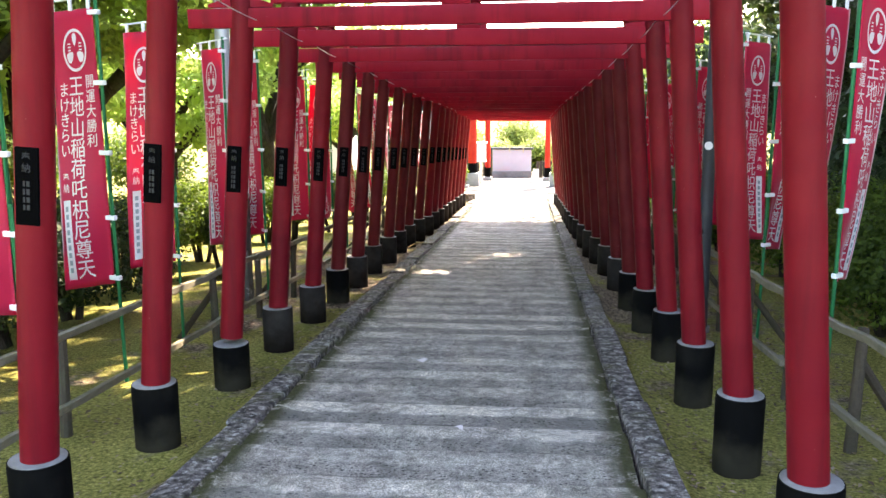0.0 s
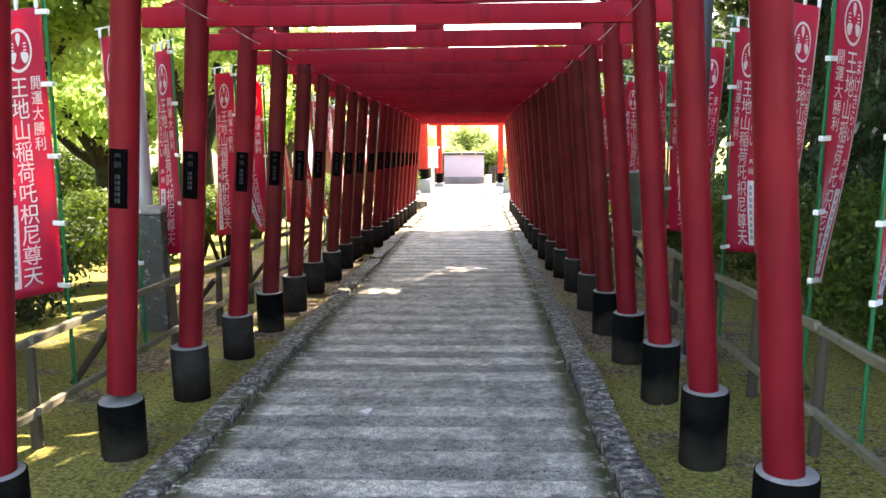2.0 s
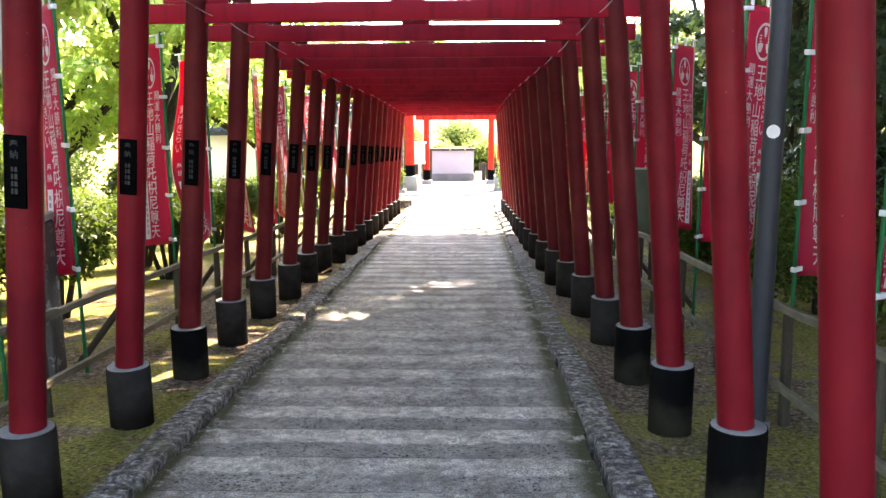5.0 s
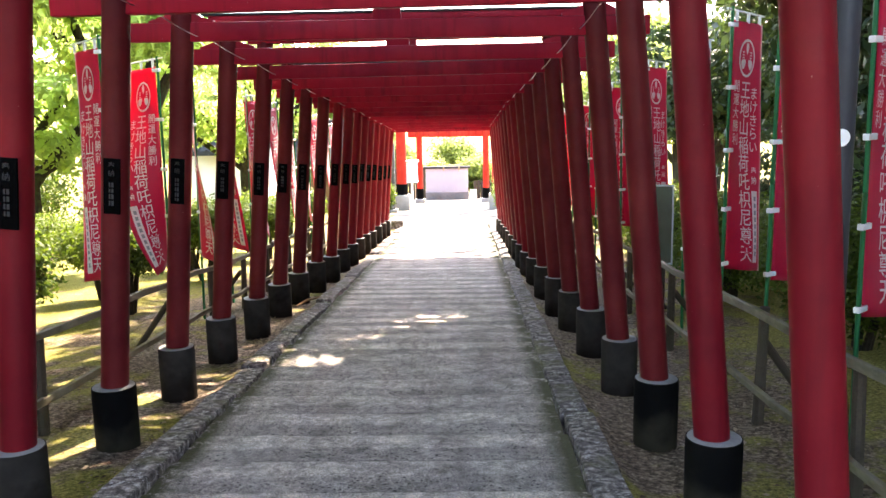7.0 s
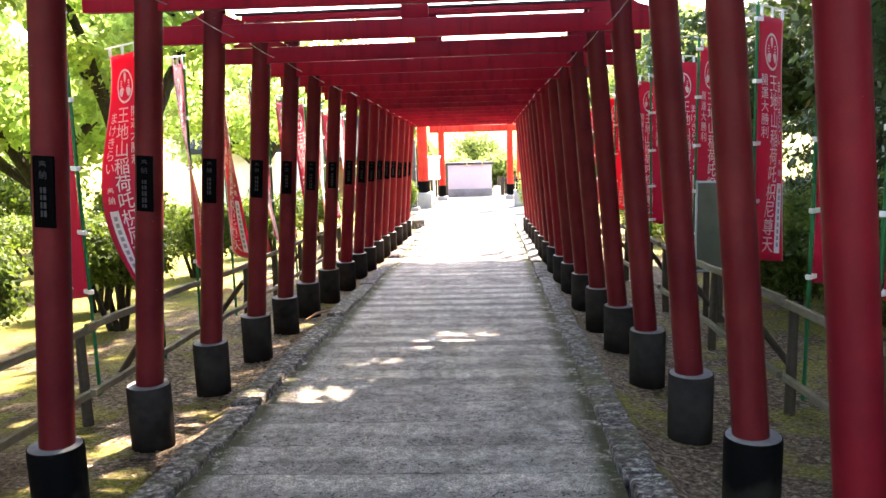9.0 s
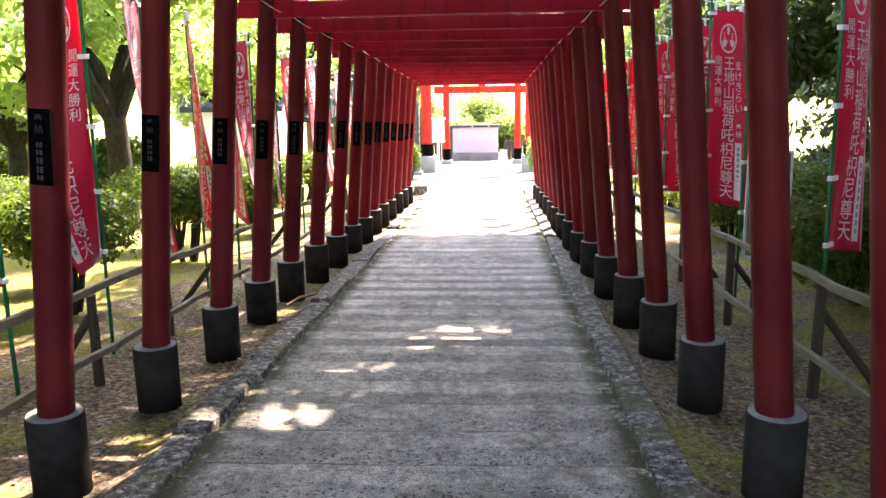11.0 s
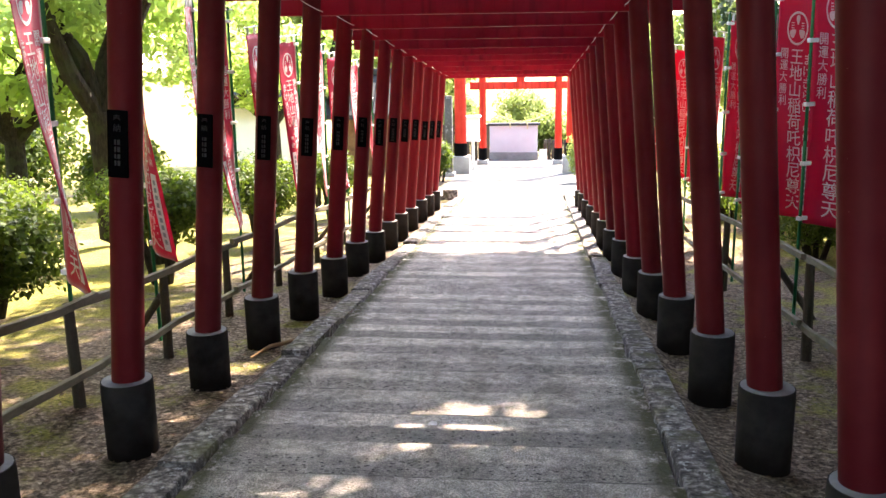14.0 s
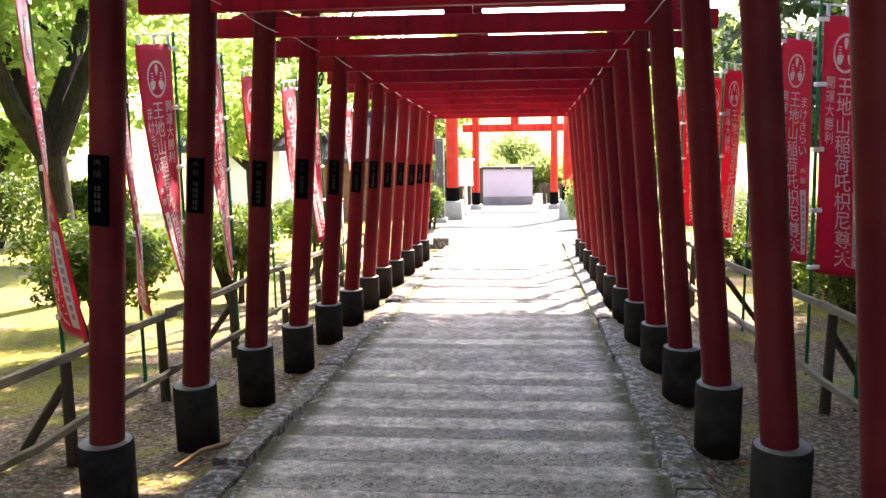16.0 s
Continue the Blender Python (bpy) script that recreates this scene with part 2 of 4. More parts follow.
SIGN_BACK = plain("grey_sign_back", (0.11, 0.125, 0.088), 0.7, 0.0, 0.3, 5)
SIGN_EDGE = plain("sign_frame", (0.42, 0.45, 0.43), 0.6)
PLASTER = plain("white_plaster", (0.85, 0.83, 0.81), 0.85, 0.0, 0.06, 3)
STREET_WALL = plain("street_wall_render", (0.44, 0.41, 0.46), 0.85, 0.0, 0.08, 3)
TILE = plain("roof_tile", (0.045, 0.047, 0.052), 0.85, 0.0, 0.3, 6)
STONE_DARK = concrete("old_stone", (0.07, 0.068, 0.06), (0.15, 0.145, 0.13), 20, (0.3, 0.3, 0.28))
ROPE = plain("straw_rope", (0.5, 0.42, 0.26), 0.9, 0.0, 0.3, 60)


def bark():
    n = Nodes("bark", 0.95, spec=0.15)
    g = n.noise(14, 6, 0.75, n.stretch(2, 2, 0.5))
    c = n.ramp(g, (0.3, (0.010, 0.008, 0.006)), (0.7, (0.052, 0.044, 0.033)))
    c = n.mix(n.ramp(n.noise(4, 4), (0.5, 0.0), (0.62, 0.7)), c, (0.042, 0.050, 0.024))
    return n.colour(c).bump(g, 0.9, 0.03).m


BARK = bark()


def leaf(name, a, b, c3, glow, share):
    n = Nodes(name, 0.55, spec=0.2)
    r = n.island()
    c = n.ramp(r, (0.0, a), (0.55, b), (1.0, c3))
    n.colour(c)
    return n.translucent(n.ramp(r, (0.0, tuple(v * 0.7 for v in glow)), (1.0, glow)), share).m


LEAF_MAPLE = leaf("maple_leaf", (0.030, 0.065, 0.012), (0.085, 0.15, 0.026), (0.19, 0.275, 0.07), (0.56, 0.76, 0.20), 0.55)
LEAF_SHRUB = leaf("shrub_leaf", (0.014, 0.032, 0.008), (0.040, 0.074, 0.014), (0.085, 0.135, 0.020), (0.20, 0.31, 0.03), 0.3)
LEAF_DARK = leaf("conifer_leaf", (0.007, 0.018, 0.008), (0.018, 0.036, 0.014), (0.045, 0.072, 0.026), (0.06, 0.11, 0.03), 0.2)
LEAF_EVER = leaf("evergreen_leaf", (0.008, 0.019, 0.007), (0.019, 0.037, 0.012), (0.042, 0.068, 0.021), (0.065, 0.11, 0.025), 0.22)
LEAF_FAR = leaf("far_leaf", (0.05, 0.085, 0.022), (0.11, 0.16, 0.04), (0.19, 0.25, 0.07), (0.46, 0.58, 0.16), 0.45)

# ---- mesh helpers ----
TAN = math.tan(radians(4.5))


def on(x, s, n=0.0):
    """A place on the slope: x across, s along it, n above it."""
    return SLOPE @ Vector((x, s, n))


def part(name, bm, material, parent=None, label="", smooth=True):
    me = bpy.data.meshes.new(name)
    bm.to_mesh(me)
    bm.free()
    if smooth:
        me.shade_smooth()
        me.set_sharp_from_angle(angle=radians(38))
    me.materials.append(material)
    ob = new(name, me)
    if parent:
        ob.parent = parent
    if label:
        ob["label"] = label
    return ob


def raw(name, verts, faces, material, parent=None):
    me = bpy.data.meshes.new(name)
    me.from_pydata(verts, [], faces)
    me.materials.append(material)
    ob = new(name, me)
    if parent:
        ob.parent = parent
    return ob


def thing(name, m, label, category, group="", kind=""):
    ob = new(name)
    ob.empty_display_size = 0.1
    ob.matrix_world = m
    return tagged(ob, label, category, group, kind)


def box(sx, sy, sz, at=(0, 0, 0), bevel=0.0, bm=None, turn=None):
    """A box on its middle; bevelled edges where asked."""
    bm = bm or bmesh.new()
    m = Matrix.Translation(at) @ (turn or Matrix()) @ Matrix.Diagonal((sx, sy, sz, 1))
    made = bmesh.ops.create_cube(bm, size=1.0, matrix=m)
    if bevel:
        edges = list({e for v in made["verts"] for e in v.link_edges})
        bmesh.ops.bevel(bm, geom=edges, offset=bevel, segments=2, affect="EDGES", profile=0.5)
    return bm


def tube(points, radii, sides=12, bm=None, caps=True):
    """A round limb along points."""
    bm = bm or bmesh.new()
    rings = []
    pts = [Vector(p) for p in points]
    for i, p in enumerate(pts):
        d = (pts[min(i + 1, len(pts) - 1)] - pts[max(i - 1, 0)]).normalized()
        q = d.to_track_quat("Z", "Y").to_matrix()
        r = radii[i] if isinstance(radii, (list, tuple)) else radii
        rings.append([bm.verts.new(p + q @ Vector((r * math.cos(a), r * math.sin(a), 0)))
                      for a in (2 * math.pi * k / sides for k in range(sides))])
    for a, b in zip(rings, rings[1:]):
        for k in range(sides):
            bm.faces.new((a[k], a[(k + 1) % sides], b[(k + 1) % sides], b[k]))
    if caps:
        bm.faces.new(rings[0][::-1])
        bm.faces.new(rings[-1])
    return bm


def text_mesh(words, size):
    """Flat lettering, middle at the origin, as verts and faces in the xy plane."""
    cu = bpy.data.curves.new("lettering", "FONT")
    cu.offset = 0.004
    cu.body, cu.size, cu.align_x, cu.align_y, cu.resolution_u = words, size, "CENTER", "CENTER", 2
    ob = bpy.data.objects.new("lettering", cu)
    scene.collection.objects.link(ob)
    bpy.context.view_layer.update()
    me = bpy.data.meshes.new_from_object(ob.evaluated_get(bpy.context.evaluated_depsgraph_get()))
    verts = [v.co.copy() for v in me.vertices]
    faces = [tuple(p.vertices) for p in me.polygons]
    bpy.data.objects.remove(ob)
    bpy.data.curves.remove(cu)
    bpy.data.meshes.remove(me)
    return verts, faces


def rise(x, y):
    """Height of the ground sheet."""
    z = -TAN * min(max(y, -20.0), 52.0)
    if x < -2.9:
        z -= 0.05 * min(-2.9 - x, 6.0)
    if x > 2.2:
        z += 0.02 * min(x - 2.2, 8.0)
    k = 1.0 if -30 < x < 30 and -20 < y < 60 else 0.0
    z += k * 0.035 * noise.noise((x * 0.7, y * 0.7, 3.1)) + k * 0.014 * noise.noise((x * 3.1, y * 3.1, 1.7))
    if -1.605 < x < 0.67 and y < 26:
        z -= 0.16
    elif y < 30:
        z -= 0.07 * min(max((-1.605 - x if x < -1.605 else x - 0.67) / 0.16, 0.0), 1.0)
    return z


# ---- ground ----


def build_ground():
    xs = [-400, -150, -60, -30, -20, -14] + [-11 + 0.5 * i for i in range(14)] + [-4 + 0.16 * i for i in range(15)] + [-1.612, -1.598, -1.0, 0.0, 0.663, 0.677]
    xs += [0.8 + 0.16 * i for i in range(14)] + [3.2 + 0.5 * i for i in range(14)] + [11, 14, 20, 30, 60, 150, 400]
    ys = [-400, -150, -60, -30, -20, -12, -6] + [-3 + 0.2 * i for i in range(146)] + [26.6 + 1.0 * i for i in range(26)] + [56, 65, 90, 150, 400]
    verts = [(x, y, rise(x, y)) for y in ys for x in xs]
    w = len(xs)
    faces = [(j * w + i, j * w + i + 1, (j + 1) * w + i + 1, (j + 1) * w + i) for j in range(len(ys) - 1) for i in range(w - 1)]
    ob = raw("ground", verts, faces, GROUND)
    ob.data.shade_smooth()
    return tagged(ob, "yellow-green moss and brown soil sloping under trees", "ground", kind="structure")


build_ground()

# ---- torii tunnel ----
LEAN_IN = 0.08


def torii(s, xl, xr, number):
    """One gate of the tunnel."""
    base = on((xl + xr) / 2, s, 0.0)
    gate = thing("torii_gate", Matrix.Translation(base), "vermilion wooden torii gate with black sleeves at its feet", "torii gate", "torii tunnel")
    half = (xr - xl) / 2
    rnd = random.Random(number)
    for side in (-1, 1):
        h = (0.285 if side < 0 else 0.31) + rnd.uniform(-0.015, 0.015) - (0.06 if number == 6 and side < 0 else 0)
        skin = SLEEVE if number < 10 and not (number in (7, 8) and side < 0) else SLEEVE_WORN
        foot = Vector((side * half, 0, -0.03))
        bm = tube([(0, 0, -0.09), (0, 0, h - 0.004), (0, 0, h + 0.03)], [0.115, 0.117, 0.115], 24)
        sleeve = part("sleeve", bm, skin, gate, "black sleeve with earth-stained foot" if skin is SLEEVE else "worn grey-brown sleeve with dark damp foot")
        sleeve.location = foot
        bm = tube([(0, 0, h + 0.012), (0, 0, h + 0.032), (0, 0, h + 0.036)], [0.112, 0.110, 0.09], 24)
        part("mortar_cap", bm, MORTAR, sleeve, "pale grey mortar collar")
        top = Vector((side * (half - LEAN_IN * 2.5), rnd.uniform(-0.02, 0.02), 2.535))
        lo = Vector((side * (half - LEAN_IN * 0.1), 0, 0.28))
        pts = [lo.lerp(top, k / 6) for k in range(7)]
        part("post", tube(pts, [0.073, 0.0725, 0.072, 0.0715, 0.071, 0.070, 0.069], 24), OLD_SHADED_RED if 9 <= number <= 15 else POST_RED, gate)
    reach = half - LEAN_IN * 2.27
    tilt = rnd.uniform(-0.006, 0.006)
    turn = Matrix.Rotation(tilt, 4, "Y")
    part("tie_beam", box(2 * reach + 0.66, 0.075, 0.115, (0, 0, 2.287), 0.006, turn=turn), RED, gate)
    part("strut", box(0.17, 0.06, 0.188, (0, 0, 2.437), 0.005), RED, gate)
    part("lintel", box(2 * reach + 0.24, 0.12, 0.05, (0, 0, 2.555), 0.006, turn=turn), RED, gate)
    part("lintel_cap", box(2 * reach + 0.34, 0.16, 0.016, (0, 0, 2.588), 0.004, turn=turn), CAP_BLACK, gate, "thin black lintel cap")
    for side in (-1, 1):
        for out in (-1, 1):
            bm = bmesh.new()
            x0, x1 = reach * side + out * 0.06, reach * side + out * 0.20
            prof = [(x0, 2.342), (x1, 2.342), (x1, 2.360), (x0 + out * 0.05, 2.388), (x0, 2.415)]
            a = [bm.verts.new((x, -0.03, z)) for x, z in prof]
            b = [bm.verts.new((x, 0.03, z)) for x, z in prof]
            bm.faces.new(a)
            bm.faces.new(b[::-1])
            for k in range(5):
                bm.faces.new((a[k], b[k], b[(k + 1) % 5], a[(k + 1) % 5]))
            bmesh.ops.recalc_face_normals(bm, faces=bm.faces)
            part("wedge", bm, RED, gate, smooth=False)
    hp = 1.37 + rnd.uniform(-0.015, 0.015)
    px = -(half - LEAN_IN * hp)
    plaque = part("plaque", box(0.088, 0.014, 0.285, (0, 0, 0), 0.003), PLAQUE, gate, "small black name plaque with faint lettering")
    plaque.location = (px + rnd.uniform(-0.008, 0.004), -0.079, hp)
    plaque.rotation_euler = (0, LEAN_IN, rnd.uniform(-0.1, 0.05))
    verts, faces = [], []
    for words, z, size in (("奉", 0.105, 0.036), ("納", 0.066, 0.036)):
        v, f = GLYPH[words]
        k = len(verts)
        verts += [(p.x * size, -0.0082, z + p.y * size) for p in v]
        faces += [tuple(k + q for q in g) for g in f]
    raw("heading", verts, faces, PLAQUE_INK, plaque)
    verts, faces = [], []
    z = 0.02
    for _ in range(rnd.choice((4, 5))):
        hgt = rnd.uniform(0.018, 0.026)
        for dx, wd in ((-0.009, 0.008), (0.006, 0.012)):
            k = len(verts)
            verts += [(dx - wd / 2, -0.0082, z), (dx + wd / 2, -0.0082, z), (dx + wd / 2, -0.0082, z - hgt), (dx - wd / 2, -0.0082, z - hgt)]
            faces.append((k, k + 1, k + 2, k + 3))
        z -= hgt + 0.008
    raw("plaque_lettering", verts, faces, PLAQUE_INK, plaque)
    return gate


GLYPH = {c: text_mesh(c, 1.0) for c in "奉納王地山稲荷吒枳尼尊天開運大勝利まけきらい"}
TORII = [-1.0, 0.06, 1.1, 2.13, 3.19, 4.28, 5.45, 6.52, 7.62, 8.65, 9.68, 10.83, 11.88, 12.88, 13.90, 14.82, 15.70, 16.70, 17.68, 18.60, 19.50, 20.50, 21.60, 22.55, 23.50]


def feet(s):
    """Where the two rows of posts stand at s."""
    xl = -1.92 + 0.10 * min(max((s - 14.0) / 1.8, 0.0), 1.0)
    xr = 1.03 - 0.0175 * min(max(s - 6.5, 0), 4.3) - 0.031 * min(max(s - 10.8, 0), 4.8) - 0.007 * max(s - 15.6, 0)
    return xl, xr


for number, s in enumerate(TORII):
    xl, xr = feet(s)
    torii(s + 0.024, xl - (0.028 if number == 11 else 0.0), xr, number)


def wires():
    for side in (-1, 1):
        pts = []
        for a, b in zip(TORII, TORII[1:]):
            for k in range(8):
                s = a + (b - a) * k / 8
                xl, xr = feet(s)
                x = xl + 0.08 * 2.2 + 0.105 if side < 0 else xr - 0.08 * 2.2 - 0.105
                pts.append(on(x, s + 0.17, 2.27 - 0.018 * math.sin(math.pi * k / 8)))
        ob = part("wire", tube(pts, 0.003, 5), WIRE)
        tagged(ob, "thin pale wire slung from post to post under the beams", "wire", "wires")


wires()

# ---- banners ----
BANNER_W, BANNER_H, POLE_H = 0.36, 1.76, 2.45


def banner_shape(u, v, kind):
    """Cloth's place for u out from the pole (m) and v down (m): out along x at the top, turned by the twist at the foot."""
    amp, curl, phase, twist = kind
    k = v / BANNER_H
    a = radians(twist) * k * k * (1.6 - 0.6 * k) + curl * (u / BANNER_W - 0.3) * (0.3 + k)
    billow = amp * (0.25 + k) * math.sin(math.pi * u / BANNER_W) * math.sin(3.1 * v + phase)
    billow += 0.005 * math.sin(24 * u + phase * 2 + 4 * v) * (0.2 + k)
    r = u * (1.0 - 0.05 * k)
    return Vector((0.03 + r * math.cos(a) - billow * math.sin(a), r * math.sin(a) + billow * math.cos(a), POLE_H - 0.09 - v - (0.06 + 0.08 * k) * u))


def banner_skin(u, v, kind, off):
    """A place off the cloth along its normal."""
    p = banner_shape(u, v, kind)
    du = banner_shape(u + 0.01, v, kind) - p
    dv = banner_shape(u, v + 0.01, kind) - p
    return p + dv.cross(du).normalized() * -off


def banner(m, kind, deep):
    """A votive banner on its pole; the pole stands on the origin and the cloth goes out along x."""
    root = thing("votive_banner", m, "red cloth votive banner with white lettering on a green pole", "banner", "votive banners")
    part("pole", tube([(0, 0, -deep), (0.004, 0, 1.2), (0, 0, POLE_H)], [0.014, 0.013, 0.012], 10), POLE_GREEN, root, "thin green plastic pole")
    bm = tube([(-0.07, 0, POLE_H - 0.015), (BANNER_W + 0.06, 0, POLE_H - 0.03 - 0.06 * BANNER_W)], 0.007, 8)
    part("crossbar", bm, TIE, root, "thin white crossbar")
    nu, nv = 12, 34
    verts = [banner_shape(BANNER_W * i / nu, BANNER_H * j / nv, kind) for j in range(nv + 1) for i in range(nu + 1)]
    faces = [(j * (nu + 1) + i, j * (nu + 1) + i + 1, (j + 1) * (nu + 1) + i + 1, (j + 1) * (nu + 1) + i) for j in range(nv) for i in range(nu)]
    cloth = raw("cloth", verts, faces, CLOTH, root)
    cloth.data.shade_smooth()
    sol = cloth.modifiers.new("thickness", "SOLIDIFY")
    sol.thickness, sol.offset = 0.0016, 0.0

    def put(v2, f2, face, where, off=0.0035):
        tv, tf = where
        k = len(tv)
        tv.extend(banner_skin(u, v, kind, face * off) for u, v in v2)
        tf.extend(tuple(k + q for q in g) for g in f2)

    # on the face to +y the pole stands to the right, on the face to -y to the left
    for name, words, u, v0, wide, high, step in (("title", "王地山稲荷吒枳尼尊天", 0.19, 0.475, 0.125, 0.136, 0.130), ("slogan", "開運大勝利", 0.075, 0.45, 0.078, 0.090, 0.093),
                                                 ("motto", "まけきらい", 0.29, 0.49, 0.080, 0.098, 0.095), ("offering_mark", "奉納", 0.292, 1.04, 0.052, 0.062, 0.066)):
        for face in (-1, 1):
            sheet = ([], [])
            for i, c in enumerate(words):
                gv, gf = GLYPH[c]
                put([(u - face * p.x * wide, v0 + i * step - p.y * high) for p in gv], gf, face, sheet)
            raw(name if face < 0 else name + "_reverse", *sheet, INK, cloth)["label"] = "white printed characters"
    for face in (-1, 1):
        crest = ([], [])
        cu, cv = 0.18, 0.245
        ring = []
        for i in range(40):
            a = 2 * math.pi * i / 40
            for r in (1.0, 0.86):
                ring.append((cu + r * 0.096 * math.cos(a), cv + r * 0.132 * math.sin(a)))
        put(ring, [(2 * i, 2 * i + 1, (2 * i + 3) % 80, (2 * i + 2) % 80) for i in range(40)], face, crest)
        for a in (90, 215, 325):
            c, s = math.cos(radians(a)), -math.sin(radians(a))
            petal = []
            for i in range(18):
                b = 2 * math.pi * i / 18
                dx, dy = 0.30 * math.cos(b), (0.16 if a == 90 else 0.24) * math.sin(b) * (1.0 + 0.45 * math.cos(b))
                x, y = 0.50 * c + dx * c - dy * s, 0.50 * s + dx * s + dy * c
                petal.append((cu + 0.096 * x, cv + 0.132 * y))
            put(petal, [tuple(range(18))], face, crest)
        for du in (-0.045, 0.045):
            for dv in (-0.045, -0.025, -0.005):
                put([(cu + du - 0.012, cv + dv), (cu + du + 0.012, cv + dv), (cu + du + 0.012, cv + dv + 0.008), (cu + du - 0.012, cv + dv + 0.008)], [(0, 1, 2, 3)], face, crest)
        raw("crest" if face < 0 else "crest_reverse", *crest, INK, cloth)["label"] = "round white crest of three petals"
        strip = ([], [])
        put([(u, 1.18 + 0.52 * j / 12) for j in range(13) for u in (0.262, 0.322)], [(2 * j, 2 * j + 1, 2 * j + 3, 2 * j + 2) for j in range(12)], face, strip, 0.003)
        raw("name_strip", *strip, INK, cloth)["label"] = "white strip for the giver's name"
        small = ([], [])
        for j in range(9):
            v0 = 1.22 + 0.05 * j
            put([(0.281, v0), (0.305, v0), (0.305, v0 + 0.032), (0.281, v0 + 0.032)], [(0, 1, 2, 3)], face, small, 0.0045)
        raw("small_print", *small, SMALL_INK, cloth)["kind"] = "stuff"
    for v in (0.03, 0.46, 0.90, 1.32, 1.72):
        p = banner_shape(0.0, v, kind)
        part("tie", box(0.085, 0.032, 0.030, (0.02, p.y / 2, p.z), 0.004), TIE, root)
    for u in (0.03, 0.18, 0.33):
        p = banner_shape(u, 0.0, kind)
        part("loop", box(0.022, 0.018, 0.075, (p.x, 0, p.z + 0.03), 0.004), TIE, root)
    return root


# along the path, and the way the cloth points at its top and at its foot, in degrees from +x
LEFT = [(4.45, 165, 180), (5.55, 162, 182), (6.64, 165, 190), (7.82, 142, 152), (8.78, 132, 150), (10.82, 142, 165), (11.97, 150, 285), (12.85, 275, 316), (14.03, 292, 322), (15.0, 284, 310),
        (15.9, 252, 296), (16.95, 262, 290), (18.2, 255, 285), (19.3, 262, 292), (20.4, 255, 280), (21.5, 262, 285), (22.6, 255, 280)]
RIGHT = [(5.6, 40, 68), (6.35, 40, 68), (7.25, 34, 50), (8.31, 40, 34), (9.6, 30, 48), (10.5, 42, 32), (11.68, 45, 30), (13.5, 46, 34), (14.8, 30, -8), (15.75, 20, 10),
         (16.75, 36, 28), (17.5, 40, 34), (18.95, 44, 46), (19.85, 48, 52), (20.9, 40, 36), (21.9, 46, 48), (22.9, 40, 36)]
sway = random.Random(12)
for x0, rows, lift in ((-2.70, LEFT, 0.0), (1.85, RIGHT, 0.08)):
    for s, top, foot in rows:
        p = on(x0 + sway.uniform(-0.03, 0.03), s, 0)
        z = -TAN * p.y + lift + sway.uniform(-0.02, 0.02)
        kind = (sway.uniform(0.02, 0.05), sway.uniform(-0.25, 0.25), sway.uniform(0, 6.28), foot - top)
        banner(pose(p.x, p.y, z, sway.uniform(-0.8, 0.8), sway.uniform(-0.8, 0.8), top), kind, z - rise(p.x, p.y) + 0.12)

# ---- fences ----


def board(pts, thick, tall):
    """A sawn board that follows the points."""
    bm = bmesh.new()
    rings = []
    for k, p in enumerate(pts):
        t = tall * (1 + 0.05 * math.sin(k * 2.1))
        rings.append([bm.verts.new((p[0] + u * thick / 2, p[1], p[2] + v * t / 2)) for u, v in ((-1, -0.85), (-0.75, -1), (0.75, -1), (1, -0.85), (1, 0.85), (0.75, 1), (-0.75, 1), (-1, 0.85))])
    for a, b in zip(rings, rings[1:]):
        for q in range(8):
            bm.faces.new((a[q], a[(q + 1) % 8], b[(q + 1) % 8], b[q]))
    bm.faces.new(rings[0])
    bm.faces.new(rings[-1][::-1])
    bmesh.ops.recalc_face_normals(bm, faces=bm.faces)
    return bm


def fence(side, x0, spans, height, low):
    root = thing("rail_fence", Matrix(), "low weathered wooden rail fence with dark stakes along the path", "fence", "fences")
    rnd = random.Random(side + 5)
    for i, s in enumerate(spans):
        p = on(x0 + rnd.uniform(-0.03, 0.03) + side * 0.05, s)
        z = rise(p.x, p.y)
        hh = height + rnd.uniform(0.02, 0.09)
        part("stake", tube([(p.x, p.y, z - 0.1), (p.x + rnd.uniform(-0.02, 0.02), p.y + rnd.uniform(-0.03, 0.03), z + hh)], [0.034, 0.028], 9), STAKE, root)
        if i % 2:
            q = on(x0 + side * 0.5, s + 0.25)
            part("brace", tube([(q.x, q.y, rise(q.x, q.y) - 0.06), (p.x + side * 0.03, p.y + 0.03, z + height * 0.8)], 0.026, 8), STAKE, root)
    for h, r in ((height, 0.022), (low, 0.021)):
        k = 0
        while k < len(spans) - 1:
            j = min(k + 2, len(spans) - 1)
            pts = []
            for i in range(7):
                s = spans[k] - 0.08 + (spans[j] - spans[k] + 0.16) * i / 6
                p = on(x0 - side * (0.005 + 0.03 * ((k // 2) % 2)), s)
                pts.append((p.x + rnd.uniform(-0.006, 0.006), p.y, -TAN * p.y + h + 0.02 * ((k // 2) % 2) + rnd.uniform(-0.01, 0.01)))
            part("rail", board(pts, 0.034, r * 1.95 * rnd.uniform(0.9, 1.1)), RAIL, root, "split pale rail", smooth=False)
            k = j


